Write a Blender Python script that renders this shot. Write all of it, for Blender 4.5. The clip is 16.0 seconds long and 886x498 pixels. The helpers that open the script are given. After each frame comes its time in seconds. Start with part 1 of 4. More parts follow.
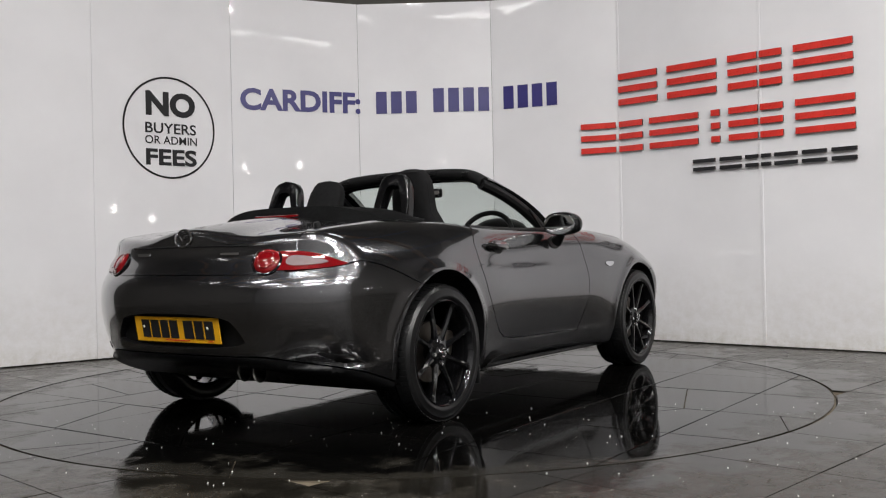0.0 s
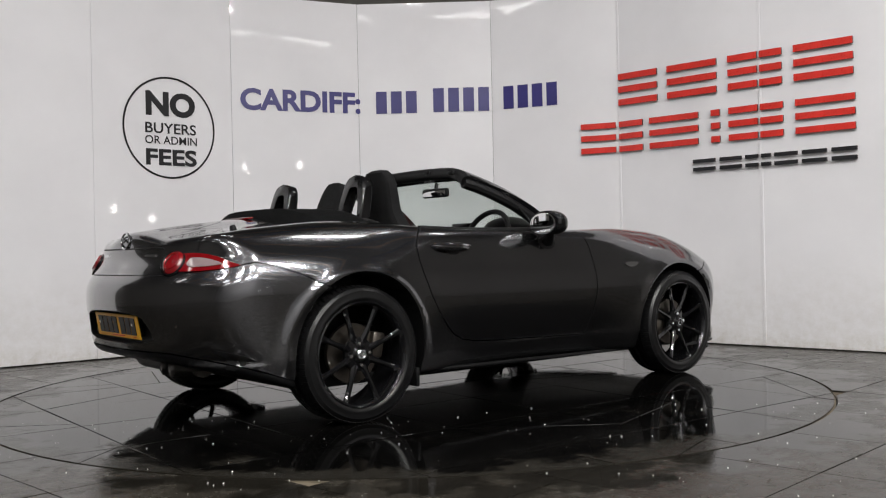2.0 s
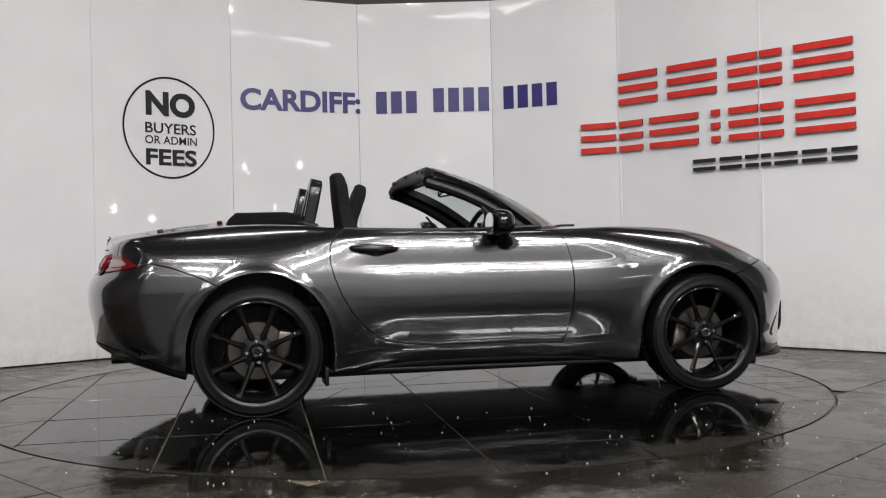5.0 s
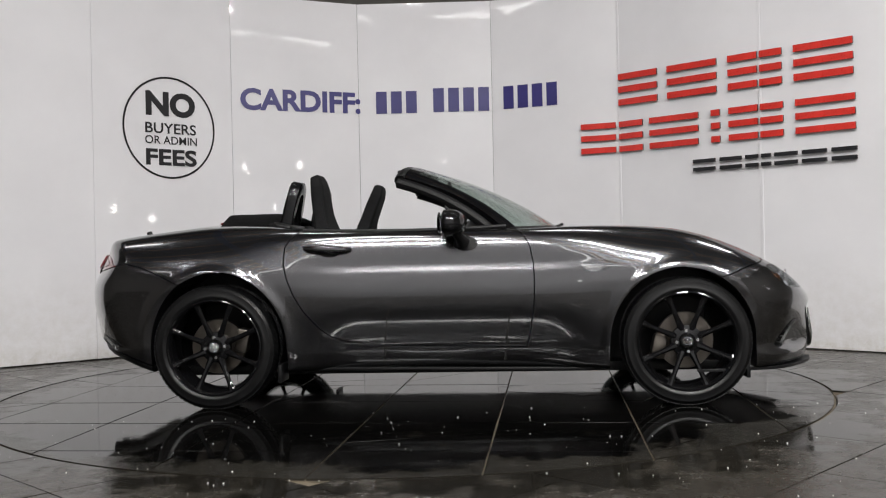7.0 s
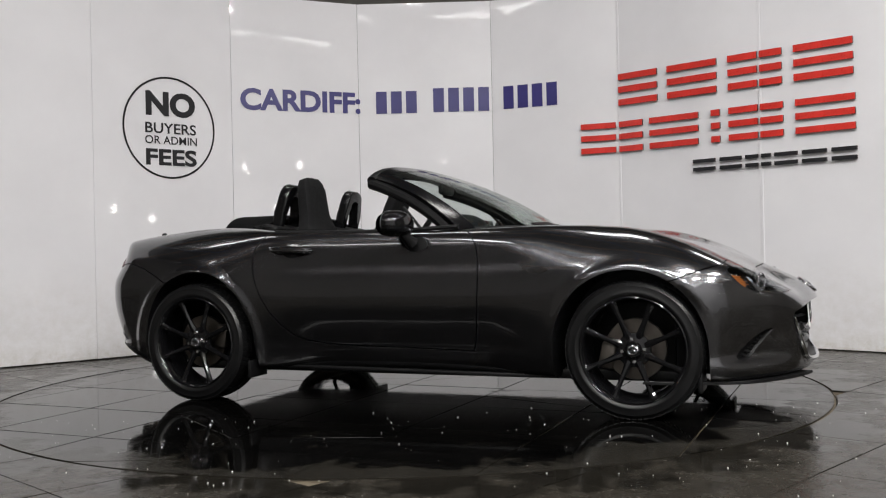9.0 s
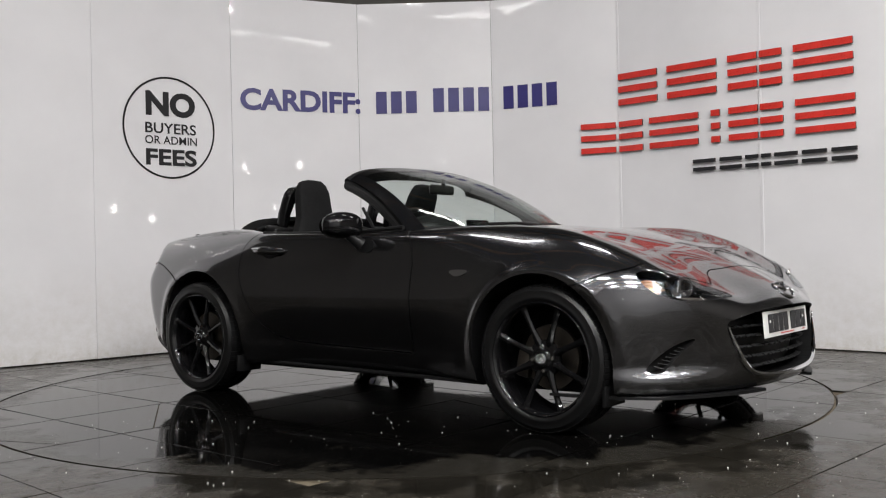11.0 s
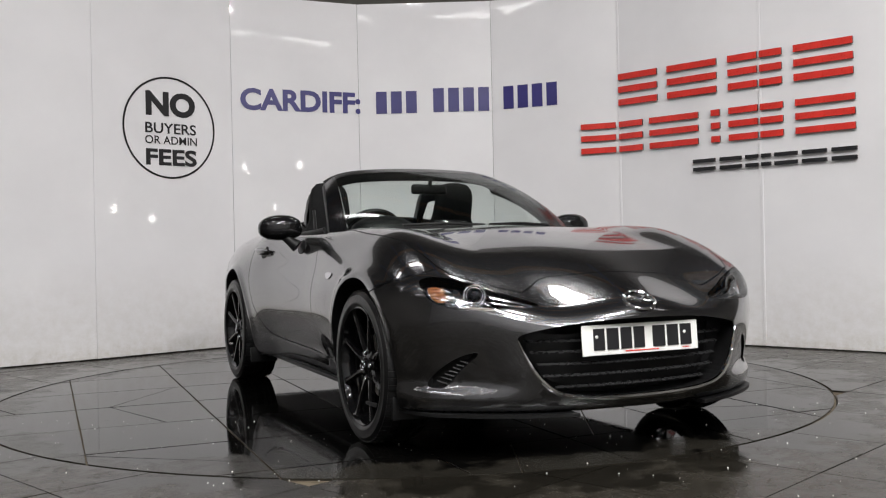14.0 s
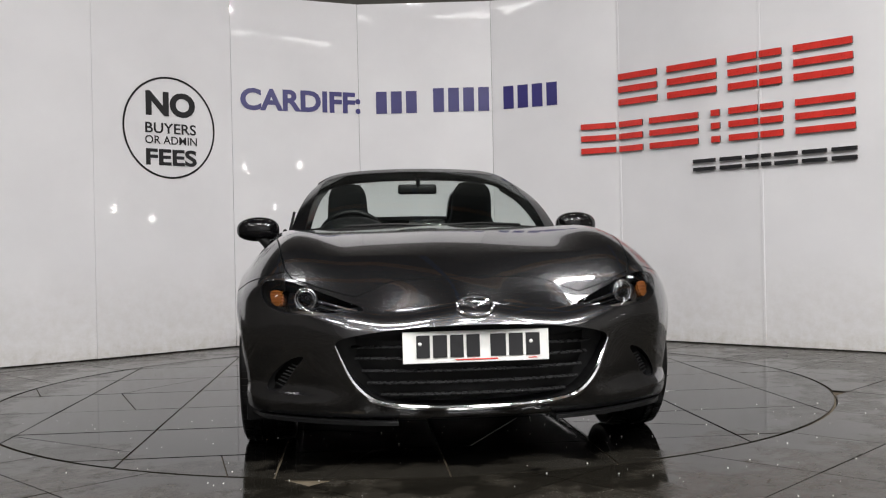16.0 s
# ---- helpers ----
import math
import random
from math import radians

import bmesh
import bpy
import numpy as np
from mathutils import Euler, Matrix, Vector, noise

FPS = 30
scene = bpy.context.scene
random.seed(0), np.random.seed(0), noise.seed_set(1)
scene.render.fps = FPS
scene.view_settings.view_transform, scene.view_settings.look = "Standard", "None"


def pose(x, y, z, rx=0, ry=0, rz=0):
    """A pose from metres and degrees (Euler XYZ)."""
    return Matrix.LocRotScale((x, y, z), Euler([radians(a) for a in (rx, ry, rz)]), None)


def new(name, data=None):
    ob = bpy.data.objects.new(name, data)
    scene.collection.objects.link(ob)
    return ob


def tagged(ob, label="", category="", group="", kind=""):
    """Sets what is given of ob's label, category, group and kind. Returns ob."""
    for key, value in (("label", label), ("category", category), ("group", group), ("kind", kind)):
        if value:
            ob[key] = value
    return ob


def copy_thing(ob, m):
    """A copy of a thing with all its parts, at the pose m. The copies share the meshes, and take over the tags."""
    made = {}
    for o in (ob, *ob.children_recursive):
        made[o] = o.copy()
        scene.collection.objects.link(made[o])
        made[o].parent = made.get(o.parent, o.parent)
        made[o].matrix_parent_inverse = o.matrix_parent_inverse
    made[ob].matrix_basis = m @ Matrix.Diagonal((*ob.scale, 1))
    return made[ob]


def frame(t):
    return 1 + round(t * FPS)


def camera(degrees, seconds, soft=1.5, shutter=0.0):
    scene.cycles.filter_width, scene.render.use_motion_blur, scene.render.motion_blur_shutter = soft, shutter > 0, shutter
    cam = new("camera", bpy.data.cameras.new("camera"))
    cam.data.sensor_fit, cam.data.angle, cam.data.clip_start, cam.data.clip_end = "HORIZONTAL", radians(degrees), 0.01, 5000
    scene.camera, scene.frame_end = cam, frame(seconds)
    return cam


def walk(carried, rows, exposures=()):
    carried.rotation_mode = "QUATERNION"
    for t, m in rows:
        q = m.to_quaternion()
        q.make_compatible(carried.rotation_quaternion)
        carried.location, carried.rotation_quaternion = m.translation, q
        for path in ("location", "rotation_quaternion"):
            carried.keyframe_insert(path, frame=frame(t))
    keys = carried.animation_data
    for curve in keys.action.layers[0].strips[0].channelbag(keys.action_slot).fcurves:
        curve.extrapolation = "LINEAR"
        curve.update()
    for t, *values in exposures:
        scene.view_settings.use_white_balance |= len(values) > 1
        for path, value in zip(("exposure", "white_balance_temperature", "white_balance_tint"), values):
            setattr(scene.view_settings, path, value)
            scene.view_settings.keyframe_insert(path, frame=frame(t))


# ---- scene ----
CAM_EYE = (0.0, -5.467, 0.7735)
cam = camera(49.85, 16.0, soft=1.15)


def camera_pose(yaw, tilt, roll):
    """The camera looks along +y, turned to the right, raised and leaned by these degrees."""
    return pose(*CAM_EYE, 90 + tilt, 0, -yaw) @ pose(0, 0, 0, 0, 0, roll)


STILL = camera_pose(2.006, 0.129, -1.231)
walk(cam, [(0.0, STILL), (16.0, STILL)], exposures=[(0.0, -0.84), (16.0, -0.84)])

# ---- light ----
world = bpy.data.worlds.new("hall_air")
scene.world = world
world.use_nodes = True
world.node_tree.nodes["Background"].inputs[0].default_value = (0.75, 0.8, 0.9, 1)
world.node_tree.nodes["Background"].inputs[1].default_value = 0.02

LAMP_Z = 6.1
LAMP_GLOW = 22.0
# the row at y 0.9 is added fill that brightens the top of the wall
LAMP_ROWS = [(0.9, (-4.5, -1.5, 1.5, 4.5), 30.0), (-4.4, (-4.5, -1.5, 1.5, 4.5), 170.0), (-6.6, (-4.5, -1.5, 1.5, 4.5), 250.0), (-8.6, (-4.5, -1.5, 1.5, 4.5), 300.0)]
FAR_LAMPS = [(-7.5, -6.2), (7.5, -6.2), (-6.0, -10.2), (-3.0, -10.2), (-0.2, -10.2), (3.0, -10.2), (6.0, -10.2), (8.3, -10.2), (-7.5, -2.2), (7.5, -2.2)]


def strip_lamp(x, y, z, length, width, power, warm=(1.0, 0.988, 0.962)):
    data = bpy.data.lights.new("strip_light", "AREA")
    data.shape, data.size, data.size_y, data.energy, data.color = "RECTANGLE", length, width, power, warm
    ob = new("strip_light", data)
    ob.matrix_world = pose(x, y, z)
    return ob


for row_y, row_xs, row_power in LAMP_ROWS:
    for lamp_x in row_xs:
        strip_lamp(lamp_x, row_y, LAMP_Z - 0.05, 1.3, 0.20, row_power * (1 + 0.15 * lamp_x))

# ---- materials ----
def material(name):
    m = bpy.data.materials.new(name)
    m.use_nodes = True
    return m, m.node_tree, m.node_tree.nodes["Principled BSDF"]


def setp(p, **kw):
    for k, v in kw.items():
        key = k.replace("_", " ")
        if isinstance(v, tuple) and len(v) == 3:
            v = (*v, 1.0)
        p.inputs[key].default_value = v


def node(t, kind, **kw):
    n = t.nodes.new(kind)
    for k, v in kw.items():
        if k in n.inputs.keys():
            n.inputs[k].default_value = v
    return n


def ramp(t, fac, stops):
    n = t.nodes.new("ShaderNodeValToRGB")
    e = n.color_ramp.elements
    while len(e) < len(stops):
        e.new(0.5)
    for el, (pos, c) in zip(e, stops):
        el.position = pos
        el.color = (*c, 1) if isinstance(c, tuple) else (c, c, c, 1)
    t.links.new(fac, n.inputs[0])
    return n.outputs[0]


def coords(t, which="Object"):
    return t.nodes.new("ShaderNodeTexCoord").outputs[which]


def noise_tex(t, vec, scale, detail=4.0, rough=0.55):
    n = node(t, "ShaderNodeTexNoise", Scale=scale, Detail=detail, Roughness=rough)
    t.links.new(vec, n.inputs["Vector"])
    return n.outputs["Fac"]


def bump(t, p, height, strength, distance):
    b = node(t, "ShaderNodeBump", Strength=strength, Distance=distance)
    t.links.new(height, b.inputs["Height"])
    t.links.new(b.outputs[0], p.inputs["Normal"])
    return b


def plain(name, colour, rough=0.5, metal=0.0, coat=0.0, grain=0.0, spec=0.5):
    """A surface with faint cloudy variation of its colour and gloss."""
    m, t, p = material(name)
    setp(p, Metallic=metal, Coat_Weight=coat, Coat_Roughness=0.03, Specular_IOR_Level=spec)
    c = coords(t)
    n = noise_tex(t, c, 9.0)
    lo = tuple(v * (0.88 - grain) for v in colour)
    hi = tuple(min(1, v * (1.1 + grain)) for v in colour)
    t.links.new(ramp(t, n, [(0.3, lo), (0.7, hi)]), p.inputs["Base Color"])
    n2 = noise_tex(t, c, 60.0)
    t.links.new(ramp(t, n2, [(0.3, max(0, rough - 0.05)), (0.7, min(1, rough + 0.05))]), p.inputs["Roughness"])
    return m


def paint_material():
    m, t, p = material("graphite_paint")
    setp(p, Metallic=0.95, Roughness=0.19, Coat_Weight=1.0, Coat_Roughness=0.012, Coat_IOR=1.6)
    c = coords(t)
    flake = node(t, "ShaderNodeTexVoronoi", Scale=900.0)
    t.links.new(c, flake.inputs["Vector"])
    t.links.new(ramp(t, flake.outputs["Color"], [(0.0, (0.058, 0.058, 0.062)), (1.0, (0.125, 0.124, 0.130))]), p.inputs["Base Color"])
    return m


PAINT = paint_material()
TRIM = plain("black_trim", (0.006, 0.006, 0.0064), 0.42, spec=0.25)
GLOSS_BLACK = plain("gloss_black", (0.004, 0.004, 0.0045), 0.10, spec=0.45)
SATIN_BLACK = plain("satin_black", (0.004, 0.004, 0.0045), 0.16, spec=0.4)
CLOTH = plain("black_cloth", (0.006, 0.006, 0.0064), 0.85, grain=0.2, spec=0.2)
RUBBER = plain("tyre_rubber", (0.005, 0.005, 0.0053), 0.33, grain=0.15, spec=0.36)
SLAT = plain("satin_grille_plastic", (0.022, 0.022, 0.023), 0.28)
CHROME = plain("chrome", (0.75, 0.76, 0.78), 0.08, metal=1.0)
STEEL = plain("brake_steel", (0.14, 0.125, 0.11), 0.38, metal=1.0, grain=0.15)
WHITE_PLATE = plain("white_plate", (0.78, 0.78, 0.76), 0.35)
YELLOW_PLATE = plain("yellow_plate", (0.80, 0.40, 0.012), 0.35)
INK = plain("black_ink", (0.012, 0.012, 0.014), 0.4)
NAVY = plain("navy_vinyl", (0.035, 0.03, 0.16), 0.35)
RED_SIGN = plain("red_acrylic", (0.62, 0.035, 0.025), 0.3)
SIGN_SIDE = plain("sign_edge", (0.03, 0.012, 0.012), 0.4)


def glass_material(name, tint, alpha_rough=0.0, ior=1.45):
    m, t, p = material(name)
    setp(p, Base_Color=tint, Roughness=alpha_rough, Transmission_Weight=1.0, IOR=ior)
    return m


def thin_glass(name, tint):
    """A pane so thin that light goes straight through and the surface mirrors a little."""
    m, t, p = material(name)
    out = t.nodes["Material Output"]
    tr = node(t, "ShaderNodeBsdfTransparent", Color=(*tint, 1))
    gl = node(t, "ShaderNodeBsdfGlossy", Roughness=0.01)
    fr = node(t, "ShaderNodeLayerWeight", Blend=0.5)
    mix = t.nodes.new("ShaderNodeMixShader")
    t.links.new(ramp(t, fr.outputs["Facing"], [(0.0, 0.03), (0.5, 0.045), (0.8, 0.16), (1.0, 0.9)]), mix.inputs[0])
    t.links.new(tr.outputs[0], mix.inputs[1])
    t.links.new(gl.outputs[0], mix.inputs[2])
    t.links.new(mix.outputs[0], out.inputs[0])
    return m


WINDSCREEN = thin_glass("windscreen_glass", (0.86, 0.90, 0.88))
RED_LENS = plain("red_lens", (0.15, 0.003, 0.005), 0.08, coat=0.6)
CLEAR_LENS = glass_material("clear_lens", (0.95, 0.95, 0.95))
LENS_COVER = thin_glass("lamp_cover", (0.93, 0.94, 0.95))
CLEAR_STRIP = plain("clear_strip", (0.22, 0.17, 0.17), 0.12, coat=0.5)
DARK_STEEL = plain("sooty_steel", (0.10, 0.095, 0.09), 0.35, metal=1.0)
LAMP_BOWL = plain("lamp_bowl", (0.13, 0.13, 0.135), 0.16, metal=1.0)
AMBER = plain("amber_lens", (0.26, 0.085, 0.02), 0.2, coat=0.6)
MIRROR = plain("mirror", (0.85, 0.86, 0.87), 0.02, metal=1.0)


def wall_material():
    """Glossy white board, faintly wavy, scuffed and stained along its foot (local y is the height); the tint above that
    paints in the floor's warm reflection.
    """
    m, t, p = material("white_gloss_panel")
    c = coords(t)
    n = noise_tex(t, c, 1.3, 5)
    white = ramp(t, n, [(0.35, (0.735, 0.725, 0.745)), (0.65, (0.785, 0.775, 0.795))])
    sep = t.nodes.new("ShaderNodeSeparateXYZ")
    t.links.new(c, sep.inputs[0])
    grime_reflect = noise_tex(t, c, 14.0, 6, 0.7)
    # dirt at the very foot, then the floor's warm reflection painted up to 0.75
    low = ramp(t, sep.outputs["Y"], [(0.0, 1.0), (0.02, 0.55), (0.12, 0.24), (0.75, 0.0)])
    mul = node(t, "ShaderNodeMath")
    mul.operation = "MULTIPLY"
    t.links.new(low, mul.inputs[0])
    t.links.new(ramp(t, grime_reflect, [(0.35, 0.15), (0.7, 1.0)]), mul.inputs[1])
    mix = t.nodes.new("ShaderNodeMix")
    mix.data_type = "RGBA"
    t.links.new(mul.outputs[0], mix.inputs["Factor"])
    t.links.new(white, mix.inputs["A"])
    mix.inputs["B"].default_value = (0.34, 0.29, 0.19, 1)
    t.links.new(mix.outputs["Result"], p.inputs["Base Color"])
    n2 = noise_tex(t, c, 5.0, 6)
    t.links.new(ramp(t, n2, [(0.3, 0.012), (0.7, 0.04)]), p.inputs["Roughness"])
    bump(t, p, noise_tex(t, c, 3.0, 2), 0.05, 0.02)
    return m


WALL = wall_material()


def tile_material(name, dark, light, clean, dusty, near, far):
    """Slate, wiped glossy in ragged patches and dulled by dust elsewhere; the dust grows from one radius about the turntable's middle to another."""
    m, t, p = material(name)
    setp(p, Specular_IOR_Level=0.23)
    c = t.nodes.new("ShaderNodeUVMap").outputs[0]
    info = t.nodes.new("ShaderNodeObjectInfo")
    dist = node(t, "ShaderNodeVectorMath")
    dist.operation = "LENGTH"
    t.links.new(c, dist.inputs[0])
    rim = node(t, "ShaderNodeMapRange")
    t.links.new(dist.outputs["Value"], rim.inputs["Value"])
    rim.inputs["From Min"].default_value, rim.inputs["From Max"].default_value = near, far
    rim.inputs["To Min"].default_value, rim.inputs["To Max"].default_value = -0.16, 0.22
    ragged = node(t, "ShaderNodeMath")
    t.links.new(noise_tex(t, c, 2.6, 9, 0.68), ragged.inputs[0])
    t.links.new(rim.outputs[0], ragged.inputs[1])
    each = node(t, "ShaderNodeMath")
    each.operation = "MULTIPLY_ADD"
    t.links.new(info.outputs["Random"], each.inputs[0])
    each.inputs[1].default_value = 0.07
    t.links.new(ragged.outputs[0], each.inputs[2])
    dust = ramp(t, each.outputs[0], [(0.50, 0.0), (0.58, 1.0)])

    def blend(lo, hi, socket):
        mix = t.nodes.new("ShaderNodeMix")
        mix.data_type = "RGBA"
        t.links.new(dust, mix.inputs["Factor"])
        t.links.new(lo, mix.inputs["A"])
        t.links.new(hi, mix.inputs["B"])
        t.links.new(mix.outputs["Result"], p.inputs[socket])
    cloud = noise_tex(t, c, 3.0, 7, 0.65)
    fine = noise_tex(t, c, 9.0, 7, 0.7)
    blend(ramp(t, cloud, [(0.35, dark[0]), (0.7, dark[1])]), ramp(t, cloud, [(0.3, light[0]), (0.7, light[1])]), "Base Color")
    blend(ramp(t, fine, [(0.35, clean[0]), (0.68, clean[1])]), ramp(t, fine, [(0.3, dusty[0]), (0.7, dusty[1])]), "Roughness")
    bump(t, p, noise_tex(t, c, 22.0, 4), 0.07, 0.002)
    return m


TILE = tile_material("polished_slate_tile", ((0.001, 0.001, 0.001), (0.003, 0.0028, 0.0026)), ((0.013, 0.0118, 0.0097), (0.021, 0.019, 0.0155)), (0.02, 0.08), (0.14, 0.28), 1.86, 2.38)
FLOOR_TILE = tile_material("dusty_slate_tile", ((0.008, 0.0072, 0.0058), (0.014, 0.0125, 0.0100)), ((0.021, 0.0187, 0.0150), (0.034, 0.0302, 0.0242)), (0.05, 0.13), (0.17, 0.34), 1.9, 3.1)
GROUT = plain("grout", (0.095, 0.076, 0.050), 0.8, grain=0.3)
HALL = plain("hall_grey", (0.115, 0.108, 0.100), 0.8)
# for the unseen wall behind the camera, pale so that the bumpers mirror grey
PALE = plain("pale_unseen_wall", (0.40, 0.40, 0.41), 0.7)
BEAM = plain("painted_steel_beam", (0.38, 0.20, 0.11), 0.6)
GLOW, _t, _p = material("lamp_diffuser")
setp(_p, Base_Color=(0.9, 0.9, 0.9), Emission_Color=(1.0, 0.97, 0.95), Emission_Strength=LAMP_GLOW)
DIM_GLOW, _t, _p = material("dim_lamp_diffuser")
setp(_p, Base_Color=(0.9, 0.9, 0.9), Emission_Color=(1.0, 0.97, 0.95), Emission_Strength=16.0)
PURLIN = plain("blue_grey_steel", (0.07, 0.12, 0.26), 0.5)
FLOOD_GLOW, _t, _p = material("floodlight_glass")
setp(_p, Base_Color=(0.9, 0.9, 0.9), Emission_Color=(1.0, 0.98, 0.95), Emission_Strength=45.0)
CEIL = plain("hall_ceiling", (0.10, 0.10, 0.115), 0.8)


# ---- mesh helpers ----
def finish(bm, name, mats, smooth=None):
    me = bpy.data.meshes.new(name)
    bmesh.ops.recalc_face_normals(bm, faces=bm.faces)
    bm.to_mesh(me)
    bm.free()
    for m in (mats if isinstance(mats, (list, tuple)) else [mats]):
        me.materials.append(m)
    if smooth is not None:
        me.shade_smooth()
        me.set_sharp_from_angle(angle=radians(smooth))
    return me


def part(name, bm, mat, parent=None, label="", m=None, smooth=35):
    ob = new(name, finish(bm, name, mat, smooth) if isinstance(bm, bmesh.types.BMesh) else bm)
    if parent:
        ob.parent = parent
    if m is not None:
        ob.matrix_basis = m
    if label:
        tagged(ob, label)
    return ob


def empty(name, m=None):
    ob = new(name)
    ob.empty_display_size = 0.1
    if m is not None:
        ob.matrix_basis = m
    return ob


def box(sx, sy, sz, m=None, bevel=0.0, segs=2, bm=None):
    b = bm or bmesh.new()
    mm = (m or Matrix()) @ Matrix.Diagonal((sx, sy, sz, 1))
    r = bmesh.ops.create_cube(b, size=1, matrix=mm)
    if bevel:
        es = list({e for v in r["verts"] for e in v.link_edges})
        bmesh.ops.bevel(b, geom=es, offset=bevel, segments=segs, profile=0.5, affect="EDGES")
    return b


def prism(outline, depth, m=None, bm=None, bevel=0.0):
    """A closed outline in the xy plane, thickened along +z."""
    b = bm or bmesh.new()
    lo = [b.verts.new((x, y, 0)) for x, y in outline]
    hi = [b.verts.new((x, y, depth)) for x, y in outline]
    faces = [b.faces.new(hi), b.faces.new(lo[::-1])]
    k = len(outline)
    for i in range(k):
        faces.append(b.faces.new((lo[i], lo[(i + 1) % k], hi[(i + 1) % k], hi[i])))
    if bevel:
        es = list({e for v in hi for e in v.link_edges if e.other_vert(v) in hi})
        bmesh.ops.bevel(b, geom=es, offset=bevel, segments=2, profile=0.5, affect="EDGES")
    if m is not None:
        bmesh.ops.transform(b, matrix=m, verts=[v for v in b.verts if v in set(lo + hi)] if bm else b.verts)
    return b


def tube(points, radius, sides=10, bm=None, closed=False, flat=1.0):
    """A round bar along points; radius may be one number or one a point."""
    b = bm or bmesh.new()
    pts = [Vector(q) for q in points]
    k = len(pts)
    rings = []
    for i, q in enumerate(pts):
        a = pts[(i - 1) % k] if closed or i else q
        c = pts[(i + 1) % k] if closed or i < k - 1 else q
        d = (c - a).normalized()
        up = Vector((0, 0, 1)) if abs(d.z) < 0.95 else Vector((1, 0, 0))
        s = d.cross(up).normalized()
        u = s.cross(d)
        r = radius[i] if isinstance(radius, (list, tuple)) else radius
        rings.append([b.verts.new(q + (s * math.cos(w) * flat + u * math.sin(w)) * r) for w in (2 * math.pi * j / sides for j in range(sides))])
    for i in range(k if closed else k - 1):
        r0, r1 = rings[i], rings[(i + 1) % k]
        for j in range(sides):
            b.faces.new((r0[j], r0[(j + 1) % sides], r1[(j + 1) % sides], r1[j]))
    if not closed:
        b.faces.new(rings[0][::-1])
        b.faces.new(rings[-1])
    return b


def lathe(profile, segs=48, bm=None, closed=True):
    """Spins (radius, y) pairs about the y axis."""
    b = bm or bmesh.new()
    rings = [[b.verts.new((r * math.cos(a), y, r * math.sin(a))) for a in (2 * math.pi * j / segs for j in range(segs))] for r, y in profile]
    n = len(rings)
    for i in range(n if closed else n - 1):
        r0, r1 = rings[i], rings[(i + 1) % n]
        for j in range(segs):
            b.faces.new((r0[j], r1[j], r1[(j + 1) % segs], r0[(j + 1) % segs]))
    return b


def curve(x, *pairs):
    """A smooth curve through (x, value) pairs, level beyond its ends."""
    px = np.array([q[0] for q in pairs], float)
    py = np.array([q[1] for q in pairs], float)
    h = np.diff(px)
    s = np.diff(py) / h
    m = np.empty_like(py)
    m[0], m[-1] = s[0], s[-1]
    m[1:-1] = (s[:-1] * h[1:] + s[1:] * h[:-1]) / (h[1:] + h[:-1])
    x = np.clip(np.asarray(x, float), px[0], px[-1])
    i = np.clip(np.searchsorted(px, x, side="right") - 1, 0, len(h) - 1)
    t = (x - px[i]) / h[i]
    return ((2 * t**3 - 3 * t**2 + 1) * py[i] + (t**3 - 2 * t**2 + t) * h[i] * m[i]
            + (3 * t**2 - 2 * t**3) * py[i + 1] + (t**3 - t**2) * h[i] * m[i + 1])


def step(t):
    t = np.clip(t, 0, 1)
    return t * t * (3 - 2 * t)


def smax(a, b, k):
    return np.maximum(a, b) + np.maximum(k - np.abs(a - b), 0) ** 2 / (4 * k)


# ---- the hall ----
WALL_PLAN = [(-4.0, 0.427), (-3.42, 0.98), (-2.36, 1.78), (-1.46, 2.55), (-0.42, 2.94), (0.75, 2.87), (1.76, 2.39), (2.62, 1.52), (3.50, 0.66), (4.15, 0.01)]
WALL_TOP = 2.96


def panel_frame(i, s, z, out=0.0):
    """The pose on wall panel i, s metres along it from its first seam, at height z: x runs along the panel, y up, z out of it to the room."""
    a, b = Vector(WALL_PLAN[i]), Vector(WALL_PLAN[i + 1])
    d = (b - a).normalized()
    n = Vector((d.y, -d.x))
    q = a + d * s + n * out
    return Matrix(((d.x, 0, n.x, q.x), (d.y, 0, n.y, q.y), (0, 1, 0, z), (0, 0, 0, 1)))


def build_wall():
    wall = tagged(empty("wall_curved"), "curved studio wall of glossy white panels behind the turntable", "wall", kind="structure")
    for i in range(len(WALL_PLAN) - 1):
        length = (Vector(WALL_PLAN[i + 1]) - Vector(WALL_PLAN[i])).length
        b = box(length - 0.0015, WALL_TOP - 0.02, 0.04, Matrix.Translation((length / 2, WALL_TOP / 2 + 0.01, -0.02)), 0.002, 1)
        part("panel", b, WALL, wall, m=panel_frame(i, 0, 0), smooth=None)
        if i in (6, 7):
            part("seam_trim", box(0.022, WALL_TOP - 0.03, 0.006, Matrix.Translation((0.004, WALL_TOP / 2 + 0.01, 0.0035)), 0.002, 1), WALL, wall, m=panel_frame(i, 0, 0), smooth=None)
    return wall


build_wall()
RADIUS = 2.245


